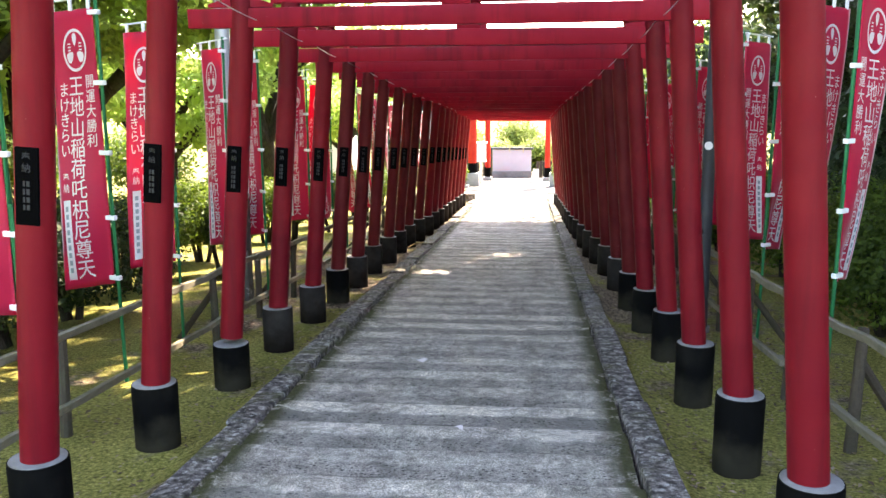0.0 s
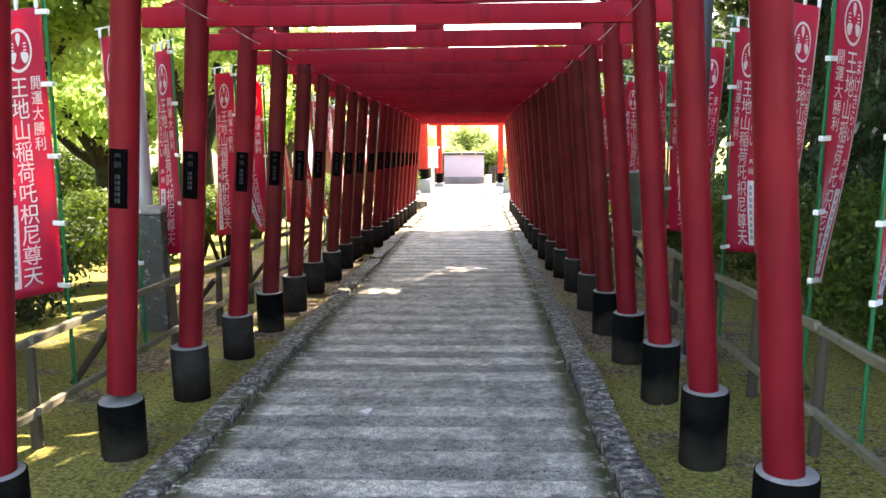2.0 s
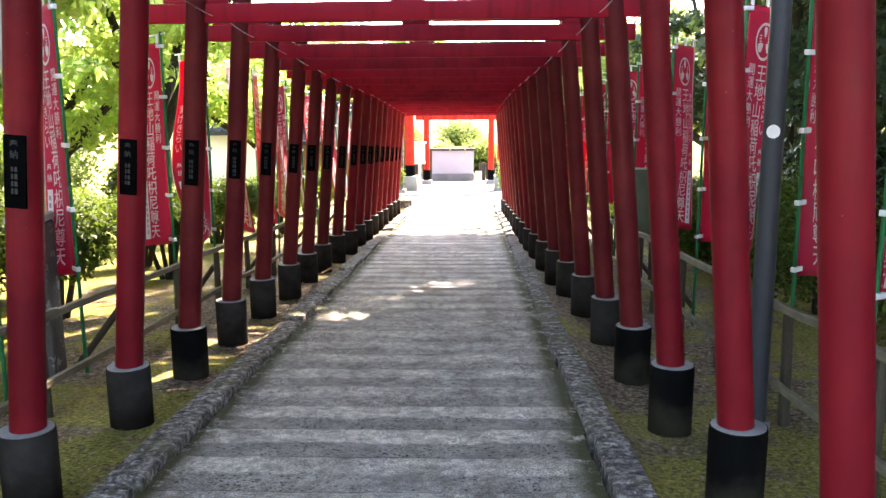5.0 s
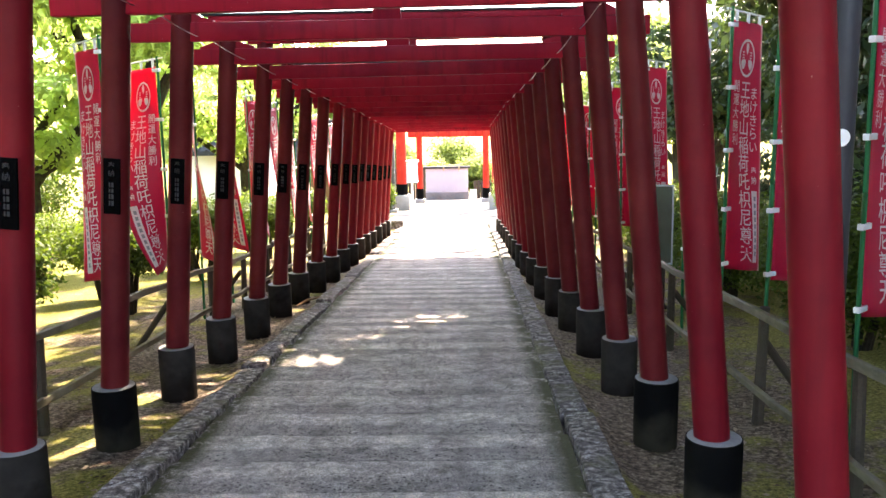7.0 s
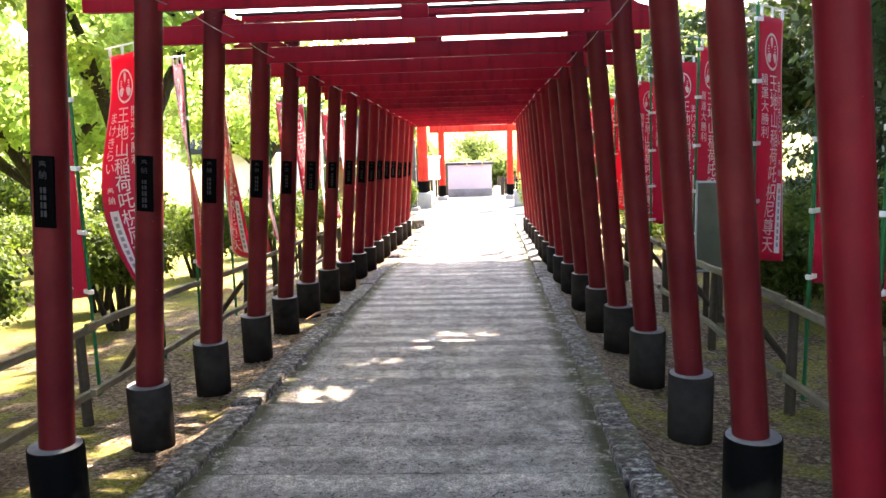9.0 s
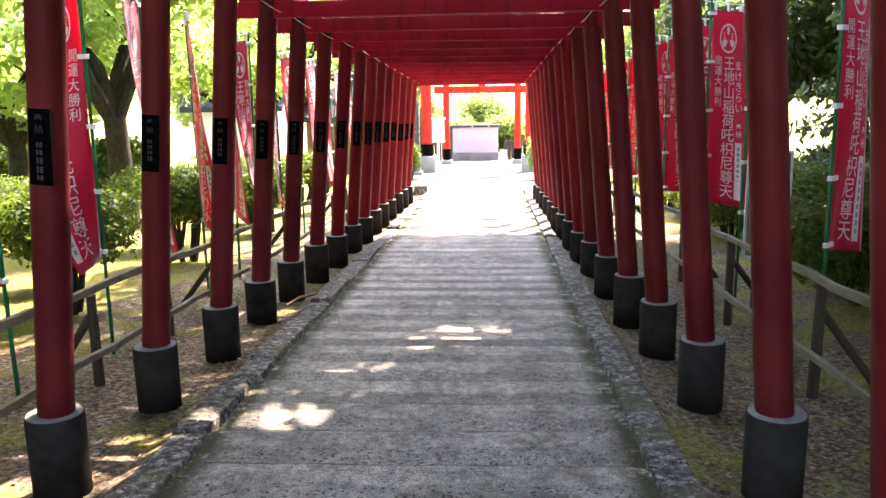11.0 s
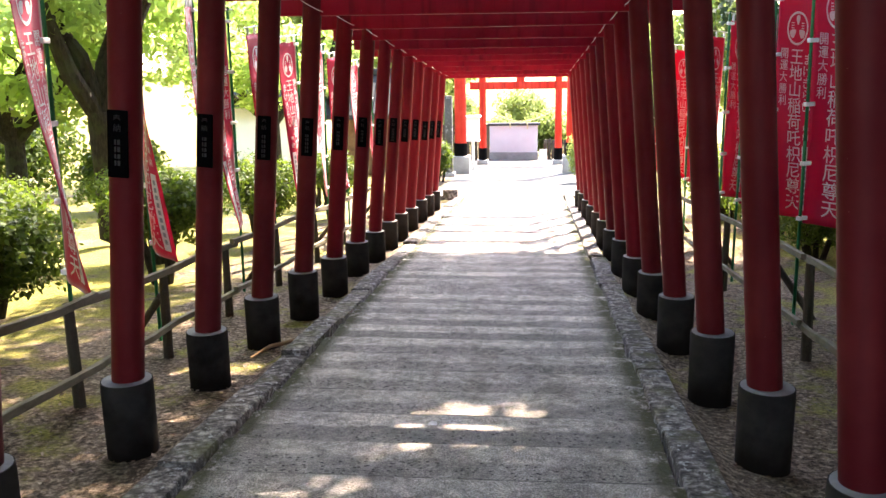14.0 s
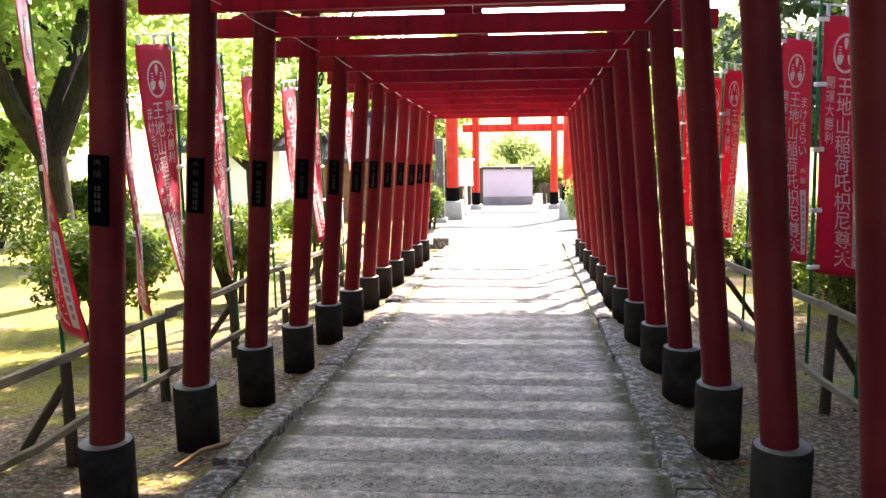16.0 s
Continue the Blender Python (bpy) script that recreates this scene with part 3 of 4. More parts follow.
fence(-1, -2.42, [-1.2, 0.1, 1.3, 2.5, 3.3, 4.4, 5.6, 6.7, 7.75, 8.9, 10.1, 11.3, 12.5, 13.6, 14.8, 16.2, 17.6, 19.0, 20.4, 21.8, 23.2], 0.52, 0.14)
fence(1, 1.60, [-1.0, 0.2, 1.4, 2.6, 3.7, 4.6, 5.6, 6.65, 7.8, 9.0, 10.2, 11.1, 12.0, 12.9, 13.75, 14.75, 16.2, 17.5, 18.9, 20.3, 21.7, 23.1], 0.60, 0.17)

# ---- plants ----


def leaf_cloud(name, blobs, count, size, material, parent, seed, shell=0.55, droop=0.0, thin=()):
    """Many small folded leaves in and on uneven ellipsoids (centre, radii)."""
    rng = np.random.default_rng(seed)
    vol = np.array([b[1][0] * b[1][1] * b[1][2] for b in blobs]) ** 0.75
    which = rng.choice(len(blobs), count, p=vol / vol.sum())
    cen = np.array([b[0] for b in blobs])[which]
    rad = np.array([b[1] for b in blobs])[which]
    d = rng.normal(size=(count, 3))
    d /= np.linalg.norm(d, axis=1)[:, None]
    r = shell + (1 - shell) * rng.random(count) ** 0.6
    lump = 1 + 0.16 * np.sin(d[:, 0] * 5 + which * 1.7) * np.cos(d[:, 1] * 6 + which) + 0.10 * np.sin(d[:, 2] * 9 + which * 2.1)
    c = cen + d * rad * (r * lump)[:, None]
    keep = np.ones(count, bool)
    # drop leaves on the sun's line to each spot, to let light onto it
    for spot, r0 in thin:
        off = c - np.array(spot)
        near = np.linalg.norm(off - np.outer(off @ np.array(sun_way), np.array(sun_way)), axis=1) / (1.3 * r0)
        keep &= rng.random(count) > 0.80 * np.clip(1.35 - near ** 2 * 1.35, 0, 1)
    c, d, count = c[keep], d[keep], int(keep.sum())
    nrm = d * 0.6 + rng.normal(size=(count, 3)) * 0.6 + np.array([0, 0, 0.55])
    nrm /= np.linalg.norm(nrm, axis=1)[:, None]
    t = np.cross(nrm, rng.normal(size=(count, 3)))
    t /= np.linalg.norm(t, axis=1)[:, None]
    t[:, 2] -= droop
    b = np.cross(nrm, t)
    sz = size * (0.6 + 0.8 * rng.random(count))[:, None]
    v = np.empty((count, 4, 3))
    v[:, 0] = c - t * sz
    v[:, 1] = c + b * sz * 0.48 + nrm * sz * 0.12
    v[:, 2] = c + t * sz
    v[:, 3] = c - b * sz * 0.48 + nrm * sz * 0.12
    me = bpy.data.meshes.new(name)
    me.vertices.add(count * 4)
    me.vertices.foreach_set("co", v.reshape(-1))
    me.loops.add(count * 4)
    me.loops.foreach_set("vertex_index", np.arange(count * 4, dtype=np.int32))
    me.polygons.add(count)
    me.polygons.foreach_set("loop_start", np.arange(0, count * 4, 4, dtype=np.int32))
    me.update(calc_edges=True)
    me.materials.append(material)
    ob = new(name, me)
    ob.parent = parent
    return ob


def limb_tree(root, rnd, height, radius, fork, spread, limbs, toward=0.0):
    """Trunk and limbs; returns the limb ends for the crown."""
    ends = []
    lean = Vector((rnd.uniform(-0.25, 0.25), rnd.uniform(-0.25, 0.25), 0))
    base = [Vector((0, 0, -0.15)), Vector((0, 0, 0.12)), lean * 0.3 + Vector((0, 0, fork * 0.5)), lean * 0.8 + Vector((0, 0, fork))]
    part("trunk", tube(base, [radius * 1.45, radius * 1.1, radius * 0.92, radius * 0.85], 14), BARK, root)
    top = base[-1]
    for i in range(limbs):
        a = 2 * math.pi * i / limbs + rnd.uniform(-0.5, 0.5)
        out = Vector((math.cos(a), math.sin(a), 0)) * spread * rnd.uniform(0.6, 1.0)
        end = top + out + Vector((toward, 0, 0)) + Vector((0, 0, (height - fork) * rnd.uniform(0.45, 1.0)))
        pts = []
        for k in range(7):
            q = k / 6
            p = top.lerp(end, q) + Vector((0, 0, -0.25 * spread * math.sin(math.pi * q) * 0.5))
            p += Vector((noise.noise((i * 3.1, q * 3, 0)), noise.noise((i * 3.1, q * 3, 7)), 0)) * 0.35 * spread * 0.4
            pts.append(p if k else top - Vector((0, 0, 0.1)))
        part("limb", tube(pts, [radius * 0.62 * (1 - 0.85 * k / 6) + 0.012 for k in range(7)], 9), BARK, root)
        ends += [pts[3], pts[4], pts[5], pts[6]]
        for j in (2, 3, 4, 5):
            tw = pts[j] + Vector((rnd.uniform(-1, 1), rnd.uniform(-1, 1), rnd.uniform(-0.1, 0.6))) * spread * 0.42
            mid = pts[j].lerp(tw, 0.5) + Vector((0, 0, 0.06 * spread))
            part("twig", tube([pts[j], mid, tw], [radius * 0.2, radius * 0.12, 0.008], 6), BARK, root)
            ends.append(tw)
    return ends


def broad_tree(x, y, height, radius, fork, spread, limbs, leaves, size, seed, material=None, puff=0.8, label="tall green maple tree with spreading mossy limbs", toward=0.0, thin=()):
    root = thing("maple_tree", Matrix.Translation((x, y, rise(x, y))), label, "tree")
    rnd = random.Random(seed)
    ends = limb_tree(root, rnd, height, radius, fork, spread, limbs, toward)
    blobs = [(tuple(e), (puff * rnd.uniform(0.6, 1.2), puff * rnd.uniform(0.6, 1.2), puff * rnd.uniform(0.25, 0.5))) for e in ends]
    leaf_cloud("crown", blobs, leaves, size, material or LEAF_MAPLE, root, seed, 0.15, 0.2, [(on(*g[:3]) - Vector((x, y, rise(x, y))), g[3]) for g in thin])
    return root


def conifer(x, y, height, radius, low, seed, reach=1.7, leaves=22000):
    root = thing("conifer_tree", Matrix.Translation((x, y, rise(x, y))), "tall dark evergreen tree with drooping branches", "tree", "dark evergreens")
    rnd = random.Random(seed)
    part("trunk", tube([(0, 0, -0.15), (0, 0, 0.2), (0.05, 0, height * 0.5), (0, 0.05, height)], [radius * 1.4, radius, radius * 0.7, 0.03], 12), BARK, root)
    blobs = []
    z = low
    while z < height:
        f = 1 - 0.75 * (z - low) / (height - low)
        for i in range(6):
            a = rnd.uniform(0, 6.28)
            r = reach * f * rnd.uniform(0.75, 1.15)
            tip = Vector((r * math.cos(a), r * math.sin(a), z - 0.25 * r))
            part("limb", tube([(0, 0, z), tuple(tip * 0.5 + Vector((0, 0, z * 0.5 + 0.12))), tuple(tip)], [radius * 0.22, radius * 0.14, 0.008], 6), BARK, root)
            for q in (0.45, 0.75, 1.0):
                c = Vector((0, 0, z)).lerp(tip, q)
                blobs.append((tuple(c), (0.42 * f + 0.15, 0.42 * f + 0.15, 0.26)))
        z += 0.62
    leaf_cloud("crown", blobs, leaves, 0.062, LEAF_DARK, root, seed, 0.1, 0.5)
    return root


def shrub(x, y, r, h, seed, leaves=6000, material=None, bare=0.4, label="clipped green azalea shrub on bare twisted stems", size=0.028):
    root = thing("shrub", Matrix.Translation((x, y, rise(x, y))), label, "shrub", "clipped shrubs")
    rnd = random.Random(seed)
    for i in range(5):
        a = rnd.uniform(0, 6.28)
        e = Vector((0.5 * r * math.cos(a), 0.5 * r * math.sin(a), h * 0.75))
        m = e * 0.5 + Vector((rnd.uniform(-0.08, 0.08), rnd.uniform(-0.08, 0.08), 0.03))
        part("stem", tube([(0.06 * math.cos(a), 0.06 * math.sin(a), -0.08), tuple(m), tuple(e)], [0.035, 0.026, 0.012], 7), BARK, root)
    blobs = []
    for i in range(9):
        a = rnd.uniform(0, 6.28)
        q = rnd.uniform(0.0, 0.6)
        blobs.append(((q * r * math.cos(a), q * r * math.sin(a), bare + (h - bare) * rnd.uniform(0.35, 0.7)),
                      (r * rnd.uniform(0.45, 0.65), r * rnd.uniform(0.45, 0.65), (h - bare) * rnd.uniform(0.32, 0.45))))
    leaf_cloud("crown", blobs, leaves, size, material or LEAF_SHRUB, root, seed, 0.45)
    return root


for i, (x, y, r, h) in enumerate([(-4.0, 3.2, 0.9, 1.2), (-4.2, 4.5, 0.95, 1.2), (-4.1, 5.6, 0.95, 1.25), (-4.2, 6.7, 0.95, 1.2), (-4.3, 7.8, 0.9, 1.15), (-4.6, 9.6, 0.8, 1.0), (-3.9, 10.9, 0.75, 1.15),
                                  (-4.7, 12.2, 0.85, 1.1), (-3.7, 13.4, 0.7, 1.1), (-4.6, 14.9, 0.8, 1.1), (-3.7, 16.3, 0.65, 1.1), (-4.4, 17.8, 0.8, 1.1),
                                  (-3.5, 19.2, 0.6, 1.1), (-4.2, 20.9, 0.8, 1.15), (-3.4, 22.4, 0.6, 1.1), (-4.1, 24.4, 0.7, 1.1), (-6.2, 5.5, 1.0, 1.1), (-6.6, 9.0, 1.1, 1.0),
                                  (-6.8, 12.0, 1.0, 1.0), (-6.9, 15.6, 1.0, 1.0), (-8.0, 20.0, 1.1, 1.1)]):
    shrub(x, y, r, h, 40 + i, 13000 if i < 9 else 9000, LEAF_EVER if i < 5 else None, 0.15 if i < 5 else 0.38)
for i, (x, y, r, h) in enumerate([(3.3, 2.4, 0.8, 1.3), (3.1, 4.2, 0.85, 1.35), (3.4, 5.9, 0.85, 1.3), (3.0, 7.5, 0.8, 1.25), (3.3, 9.2, 0.85, 1.3), (3.1, 11.0, 0.8, 1.25),
                                  (3.4, 12.7, 0.8, 1.2), (3.1, 14.6, 0.75, 1.1), (3.6, 17.0, 0.7, 0.9), (3.3, 19.0, 0.8, 1.1), (3.2, 21.0, 0.8, 1.1), (3.3, 23.2, 0.8, 1.1), (3.0, 15.9, 0.75, 1.1), (3.0, 18.0, 0.75, 1.0), (3.1, 20.0, 0.75, 1.05), (3.0, 22.2, 0.75, 1.0), (2.9, 13.6, 0.7, 1.0)]):
    shrub(x, y, r, h, 80 + i, 8000, label="dense dark green clipped shrub in shade", bare=0.08)

for i, (x, y, r, h) in enumerate([(-9.5, 7.5, 1.6, 2.3), (-10.0, 13.5, 1.7, 2.2), (-13.5, 18.5, 2.0, 2.6), (-13.0, 10.5, 2.0, 2.7), (-16.5, 27.0, 2.3, 2.8), (-18, 20.5, 2.3, 3.0),
                                  (-17.5, 14.5, 2.2, 3.0), (-15.0, 6.5, 2.0, 2.8), (-13.0, 29.5, 2.0, 2.4), (-19.5, 33.0, 2.4, 3.0), (-9.5, 3.5, 1.5, 2.2), (-9.0, 26.5, 1.2, 1.6)]):
    shrub(x, y, r, h, 340 + i, 9000, LEAF_SHRUB, 0.15, "large loose green bush under the trees", 0.07)

for i, (x, y, hh, rad, fork, spread, limbs, n) in enumerate([
        (-6.0, 20.0, 8.2, 0.2, 1.9, 2.3, 4, 26000), (-6.6, 9.5, 6.0, 0.16, 1.9, 2.8, 5, 24000), (-7.4, 14.0, 6.5, 0.2, 2.2, 3.2, 5, 26000), (-6.2, 5.0, 6.0, 0.18, 1.8, 2.8, 5, 24000),
        (-10.5, 10.5, 7.5, 0.25, 1.6, 3.6, 6, 26000), (-11.5, 17.5, 8.0, 0.25, 1.5, 3.8, 6, 26000), (-10.5, 25.0, 7.5, 0.22, 1.6, 3.6, 6, 24000), (-14.5, 14.0, 9.0, 0.28, 1.4, 4.2, 6, 24000),
        (-15.5, 23.0, 9.0, 0.28, 1.4, 4.2, 6, 24000), (-12.0, 3.5, 8.0, 0.25, 1.4, 3.8, 6, 24000), (-6.0, 28.0, 6.0, 0.18, 1.8, 2.6, 5, 18000), (-6.5, 0.0, 6.0, 0.2, 1.8, 3.0, 5, 16000)]):
    broad_tree(x, y, hh, rad, fork, spread, limbs, int(n * 0.6), 0.075 if x > -9 else 0.12, 120 + i, puff=0.85 if x > -9 else 1.25)

for i, (x, y, hh, low) in enumerate([(5.8, 4.0, 9, 1.0), (5.8, 7.4, 10, 1.0), (5.6, 10.6, 9.5, 1.2), (5.4, 13.6, 10, 1.2), (6.8, 5.6, 10, 0.8), (7.2, 10.0, 11, 0.8), (6.4, 0.8, 9, 1.0), (8.4, 14.5, 11, 1.0), (7.0, 17.2, 11, 0.4), (8.6, 19.6, 11, 0.4), (7.4, 22.4, 10, 0.5)]):
    conifer(x, y, hh, 0.16, low, 160 + i, 2.1, 20000)
# chosen sun patches on path and posts, crowns are thinned sunward of each: (x, along, up, radius)
SUN_SPOTS = [(-0.28, 12.15, 0.0, 0.50), (-0.62, 12.0, 0.0, 0.40), (-0.95, 11.2, 0.0, 0.32), (-1.25, 11.05, 0.0, 0.32), (0.07, 10.75, 0.0, 0.24), (-1.1, 10.6, 0.0, 0.2), (-1.3, 10.35, 0.0, 0.3),
        (-1.78, 10.1, 0.0, 0.32), (-2.1, 9.6, 0.0, 0.3), (-1.75, 9.68, 1.1, 0.4), (-1.7, 10.83, 1.2, 0.4), (-1.7, 11.88, 0.9, 0.35), (-1.65, 12.88, 1.2, 0.35), (-1.65, 13.9, 1.0, 0.35),
        (-2.3, 5.6, 0.0, 0.35), (-2.5, 7.2, 0.0, 0.35), (-2.2, 8.4, 0.0, 0.3), (1.2, 6.0, 0.0, 0.25), (1.3, 4.6, 0.0, 0.25)]
for i, (x, y, hh, fork, spread) in enumerate([(5.8, 6.2, 8.6, 4.4, 3.0), (5.7, 9.2, 9.0, 4.4, 3.0), (5.9, 12.2, 9.2, 4.6, 3.0), (6.4, 15.2, 9.4, 4.8, 3.2), (6.4, 18.2, 9.4, 5.0, 3.2), (6.2, 21.0, 9.6, 5.6, 2.8)]):
    broad_tree(x, y, hh, 0.15, fork, spread, 8, (38000, 40000, 41000, 38000, 33000, 31000)[i], 0.11, 180 + i, LEAF_EVER, 1.25, "tall evergreen broadleaf tree leaning over the torii tunnel", -4.8, SUN_SPOTS)
# two added trees, their overhead crowns keep the sun off the left verge
for i, (x, y) in enumerate([(-7.6, 12.8), (-7.8, 9.0)]):
    broad_tree(x, y, 8.5, 0.13, 3.4, 3.2, 7, 26000, 0.09, 190 + i, None, 1.1, toward=2.6)
# added tree, crown above the view, placed to shade the left shrubs
for i, (x, y) in enumerate([(-6.8, 9.6)]):
    broad_tree(x, y, 8.8, 0.14, 4.4, 2.8, 7, 20000, 0.10, 195 + i, LEAF_EVER, 1.2, "added evergreen tree behind the shrubs, its crown shading them", 3.6)
for i, (x, y) in enumerate([(9.5, 22), (10.5, 28), (8.0, 33), (12, 36), (-9, 36), (-6.5, 52), (7.0, 50), (-12, 46), (10, 46), (-6.0, 60), (6.2, 62), (14, 30), (12.5, 20)]):
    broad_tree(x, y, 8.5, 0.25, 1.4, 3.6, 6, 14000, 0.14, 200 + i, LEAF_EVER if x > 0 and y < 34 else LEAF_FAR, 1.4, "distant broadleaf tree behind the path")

for i, (x, y, r, h) in enumerate([(-3.6, 49.0, 1.3, 2.6), (-1.6, 50.5, 1.3, 1.9), (0.6, 51.0, 1.4, 2.0), (2.4, 49.5, 1.3, 2.7), (4.6, 48.5, 1.5, 2.6), (-0.4, 55.0, 1.8, 3.0)]):
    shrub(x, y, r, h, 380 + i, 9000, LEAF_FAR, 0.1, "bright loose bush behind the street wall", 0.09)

# ---- things beside the tunnel ----


def at_ground(x, s):
    p = on(x, s)
    return Vector((p.x, p.y, rise(p.x, p.y)))


def street_pole(x, s, h, r, material, label):
    q = at_ground(x, s)
    root = thing("steel_pole", Matrix.Translation(q), label, "pole")
    part("shaft", tube([(0, 0, -0.1), (0, 0, h)], [r, r * 0.8], 16), material, root)
    part("foot_collar", tube([(0, 0, -0.05), (0, 0, 0.05)], r * 1.35, 16), MORTAR, root)
    return root


gp = street_pole(1.50, 7.75, 4.2, 0.058, GREY_POLE, "slim dark grey steel lamp pole behind the posts")
part("sticker", tube([(-0.02, -0.056, 1.62), (-0.02, -0.0585, 1.62)], 0.035, 14), TIE, gp, "round white sticker")
street_pole(-3.12, 9.05, 4.5, 0.085, LIGHT_POLE, "pale galvanised steel pole among the shrubs")


def stone_pillar():
    root = thing("stone_pillar", Matrix.Translation(at_ground(-2.98, 8.8)) @ pose(0, 0, 0, 0, 0, 8), "square old stone pillar with pale top beside the fence", "stone pillar")
    part("shaft", box(0.24, 0.26, 1.15, (0, 0, 0.475), 0.02), STONE_DARK, root)
    part("top", box(0.25, 0.27, 0.05, (0, 0, 1.078), 0.018), PLINTH, root, "pale top")


stone_pillar()
tall = thing("gate_pillar", Matrix.Translation(on(-2.45, 33.0)), "tall square grey stone pillar beside the gate", "stone pillar")
part("shaft", box(0.21, 0.21, 2.3, (0, 0, 1.1), 0.02), STONE_DARK, tall)
part("foot", box(0.34, 0.34, 0.16, (0, 0, 0.04), 0.02), PLINTH, tall)


def sign_board():
    root = thing("sign_board", Matrix.Translation(at_ground(1.93, 13.1)) @ pose(0, 0, 0, 0, 0, -8), "grey back of a framed notice board on two stakes", "sign")
    part("panel", box(0.29, 0.03, 0.78, (0, 0, 0.88), 0.004), SIGN_BACK, root)
    for x in (-0.152, 0.152):
        part("frame_side", box(0.016, 0.05, 0.82, (x, 0, 0.88), 0.003), SIGN_EDGE, root)
    for z in (0.48, 1.28):
        part("frame_rail", box(0.32, 0.05, 0.016, (0, 0, z), 0.003), SIGN_EDGE, root)
    for x in (-0.05, 0.07):
        part("stake", box(0.05, 0.05, 0.85, (x, 0.045, 0.30), 0.006), STAKE, root)


sign_board()

# ---- end of the walk ----


def big_torii(s, xl, xr, r, beam, top, stone, collar, label):
    root = thing("large_torii", Matrix.Translation(on((xl + xr) / 2, s)), label, "torii gate", "gates at the street")
    half = (xr - xl) / 2
    for side in (-1, 1):
        part("plinth", box(r * 3.2, r * 3.2, stone + 0.1, (side * half, 0, stone / 2 - 0.05), 0.03), PLINTH, root, "squared stone plinth")
        part("sleeve", tube([(side * half, 0, stone - 0.02), (side * half, 0, collar)], r * 1.18, 20), SLEEVE, root, "black sleeve")
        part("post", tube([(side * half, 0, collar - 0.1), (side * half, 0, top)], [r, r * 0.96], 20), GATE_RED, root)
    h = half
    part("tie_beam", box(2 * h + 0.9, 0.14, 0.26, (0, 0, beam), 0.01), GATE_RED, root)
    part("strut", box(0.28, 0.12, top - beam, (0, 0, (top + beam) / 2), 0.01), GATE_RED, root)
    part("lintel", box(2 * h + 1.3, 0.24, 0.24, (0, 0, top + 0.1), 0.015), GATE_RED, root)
    part("lintel_cap", box(2 * h + 1.6, 0.34, 0.07, (0, 0, top + 0.256), 0.015), CAP_BLACK, root)
    return root


big_torii(34.1, -2.21, 1.02, 0.17, 4.1, 4.7, 0.55, 0.92, "large vermilion torii gate on stone plinths at the street")
big_torii(40.0, -1.90, 0.78, 0.125, 2.82, 3.22, 0.2, 0.62, "vermilion torii gate with straw rope before a white wall")


def street_wall():
    q = on(-0.89, 43.9)
    root = thing("street_wall", Matrix.Translation(q), "low white plastered street wall with dark tiled coping", "wall", kind="structure")
    part("wall_face", box(1.9, 0.22, 1.45, (0, 0, 0.70), 0.02), STREET_WALL, root)
    # the shade on the wall's lower part, built as a grey band
    part("wall_base", box(1.94, 0.28, 0.44, (0, -0.01, 0.14), 0.02), MORTAR, root, "grey band for the shaded bottom of the wall")
    part("coping", box(2.1, 0.36, 0.09, (0, 0, 1.47), 0.02), TILE, root)


street_wall()
for x, w, h in ((-3.3, 2.9, 1.5), (1.9, 3.2, 0.9)):
    root = thing("wooden_fence", Matrix.Translation(on(x, 44.3)), "dark plank fence beside the street wall", "fence")
    for i in range(int(w / 0.16)):
        part("plank", box(0.14, 0.03, h + 0.04 * math.sin(i * 2.3), (-w / 2 + 0.08 + 0.16 * i, 0, h / 2 - 0.06), 0.004), STAKE, root)
    part("rail", box(w, 0.05, 0.07, (0, 0.04, h * 0.75), 0.004), STAKE, root)


def rope():
    pts = []
    for k in range(21):
        u = k / 20
        pts.append(on(-1.78 + 2.45 * u, 39.8, 1.95 - 0.42 * math.sin(math.pi * u) * (0.9 + 0.1 * u) + 0.0))
    root = thing("straw_rope", Matrix(), "sagging straw rope with paper tassels across the gate", "rope")
    part("strand", tube(pts, 0.014, 8), ROPE, root)
    for u in (0.36, 0.64):
        p = pts[int(u * 20)]
        part("tassel", box(0.05, 0.03, 0.28, (p.x, p.y, p.z - 0.15), 0.006), ROPE, root)


rope()


def lantern_stand(x, s):
    root = thing("lantern_stand", Matrix.Translation(on(x, s)), "pale wooden lantern box on a white post", "lantern")
    part("post", box(0.09, 0.09, 1.0, (0, 0, 0.45), 0.006), TIE, root)
    part("floor_board", box(0.44, 0.44, 0.04, (0, 0, 0.96), 0.004), TIE, root)
    part("roof_board", box(0.5, 0.5, 0.05, (0, 0, 1.70), 0.006), TIE, root)
    for a in (-0.18, 0.18):
        for b in (-0.18, 0.18):
            part("corner_post", box(0.04, 0.04, 0.72, (a, b, 1.33), 0.003), TIE, root)
    part("paper", box(0.33, 0.33, 0.68, (0, 0, 1.33)), PLASTER, root)


lantern_stand(-1.98, 36.0)
w = thing("notice_board", Matrix.Translation(on(0.28, 42.6)), "small white leaning notice board", "sign")
part("panel", box(0.28, 0.03, 0.42, (0, 0, 0.28), 0.004, turn=Matrix.Rotation(-0.15, 4, "X")), PLASTER, w)
part("leg", box(0.04, 0.04, 0.3, (0, 0.05, 0.1)), STAKE, w)
for i, (x, s, r, h, lab) in enumerate([(-2.45, 30.5, 0.42, 1.05, "round clipped green bush by the gate"), (1.15, 30.0, 0.45, 1.3, "round clipped yellow-green bush by the gate")]):
    p = on(x, s)
    shrub(p.x, p.y, r, h, 300 + i, 6000, LEAF_FAR if i else LEAF_SHRUB, 0.1, lab, 0.035)


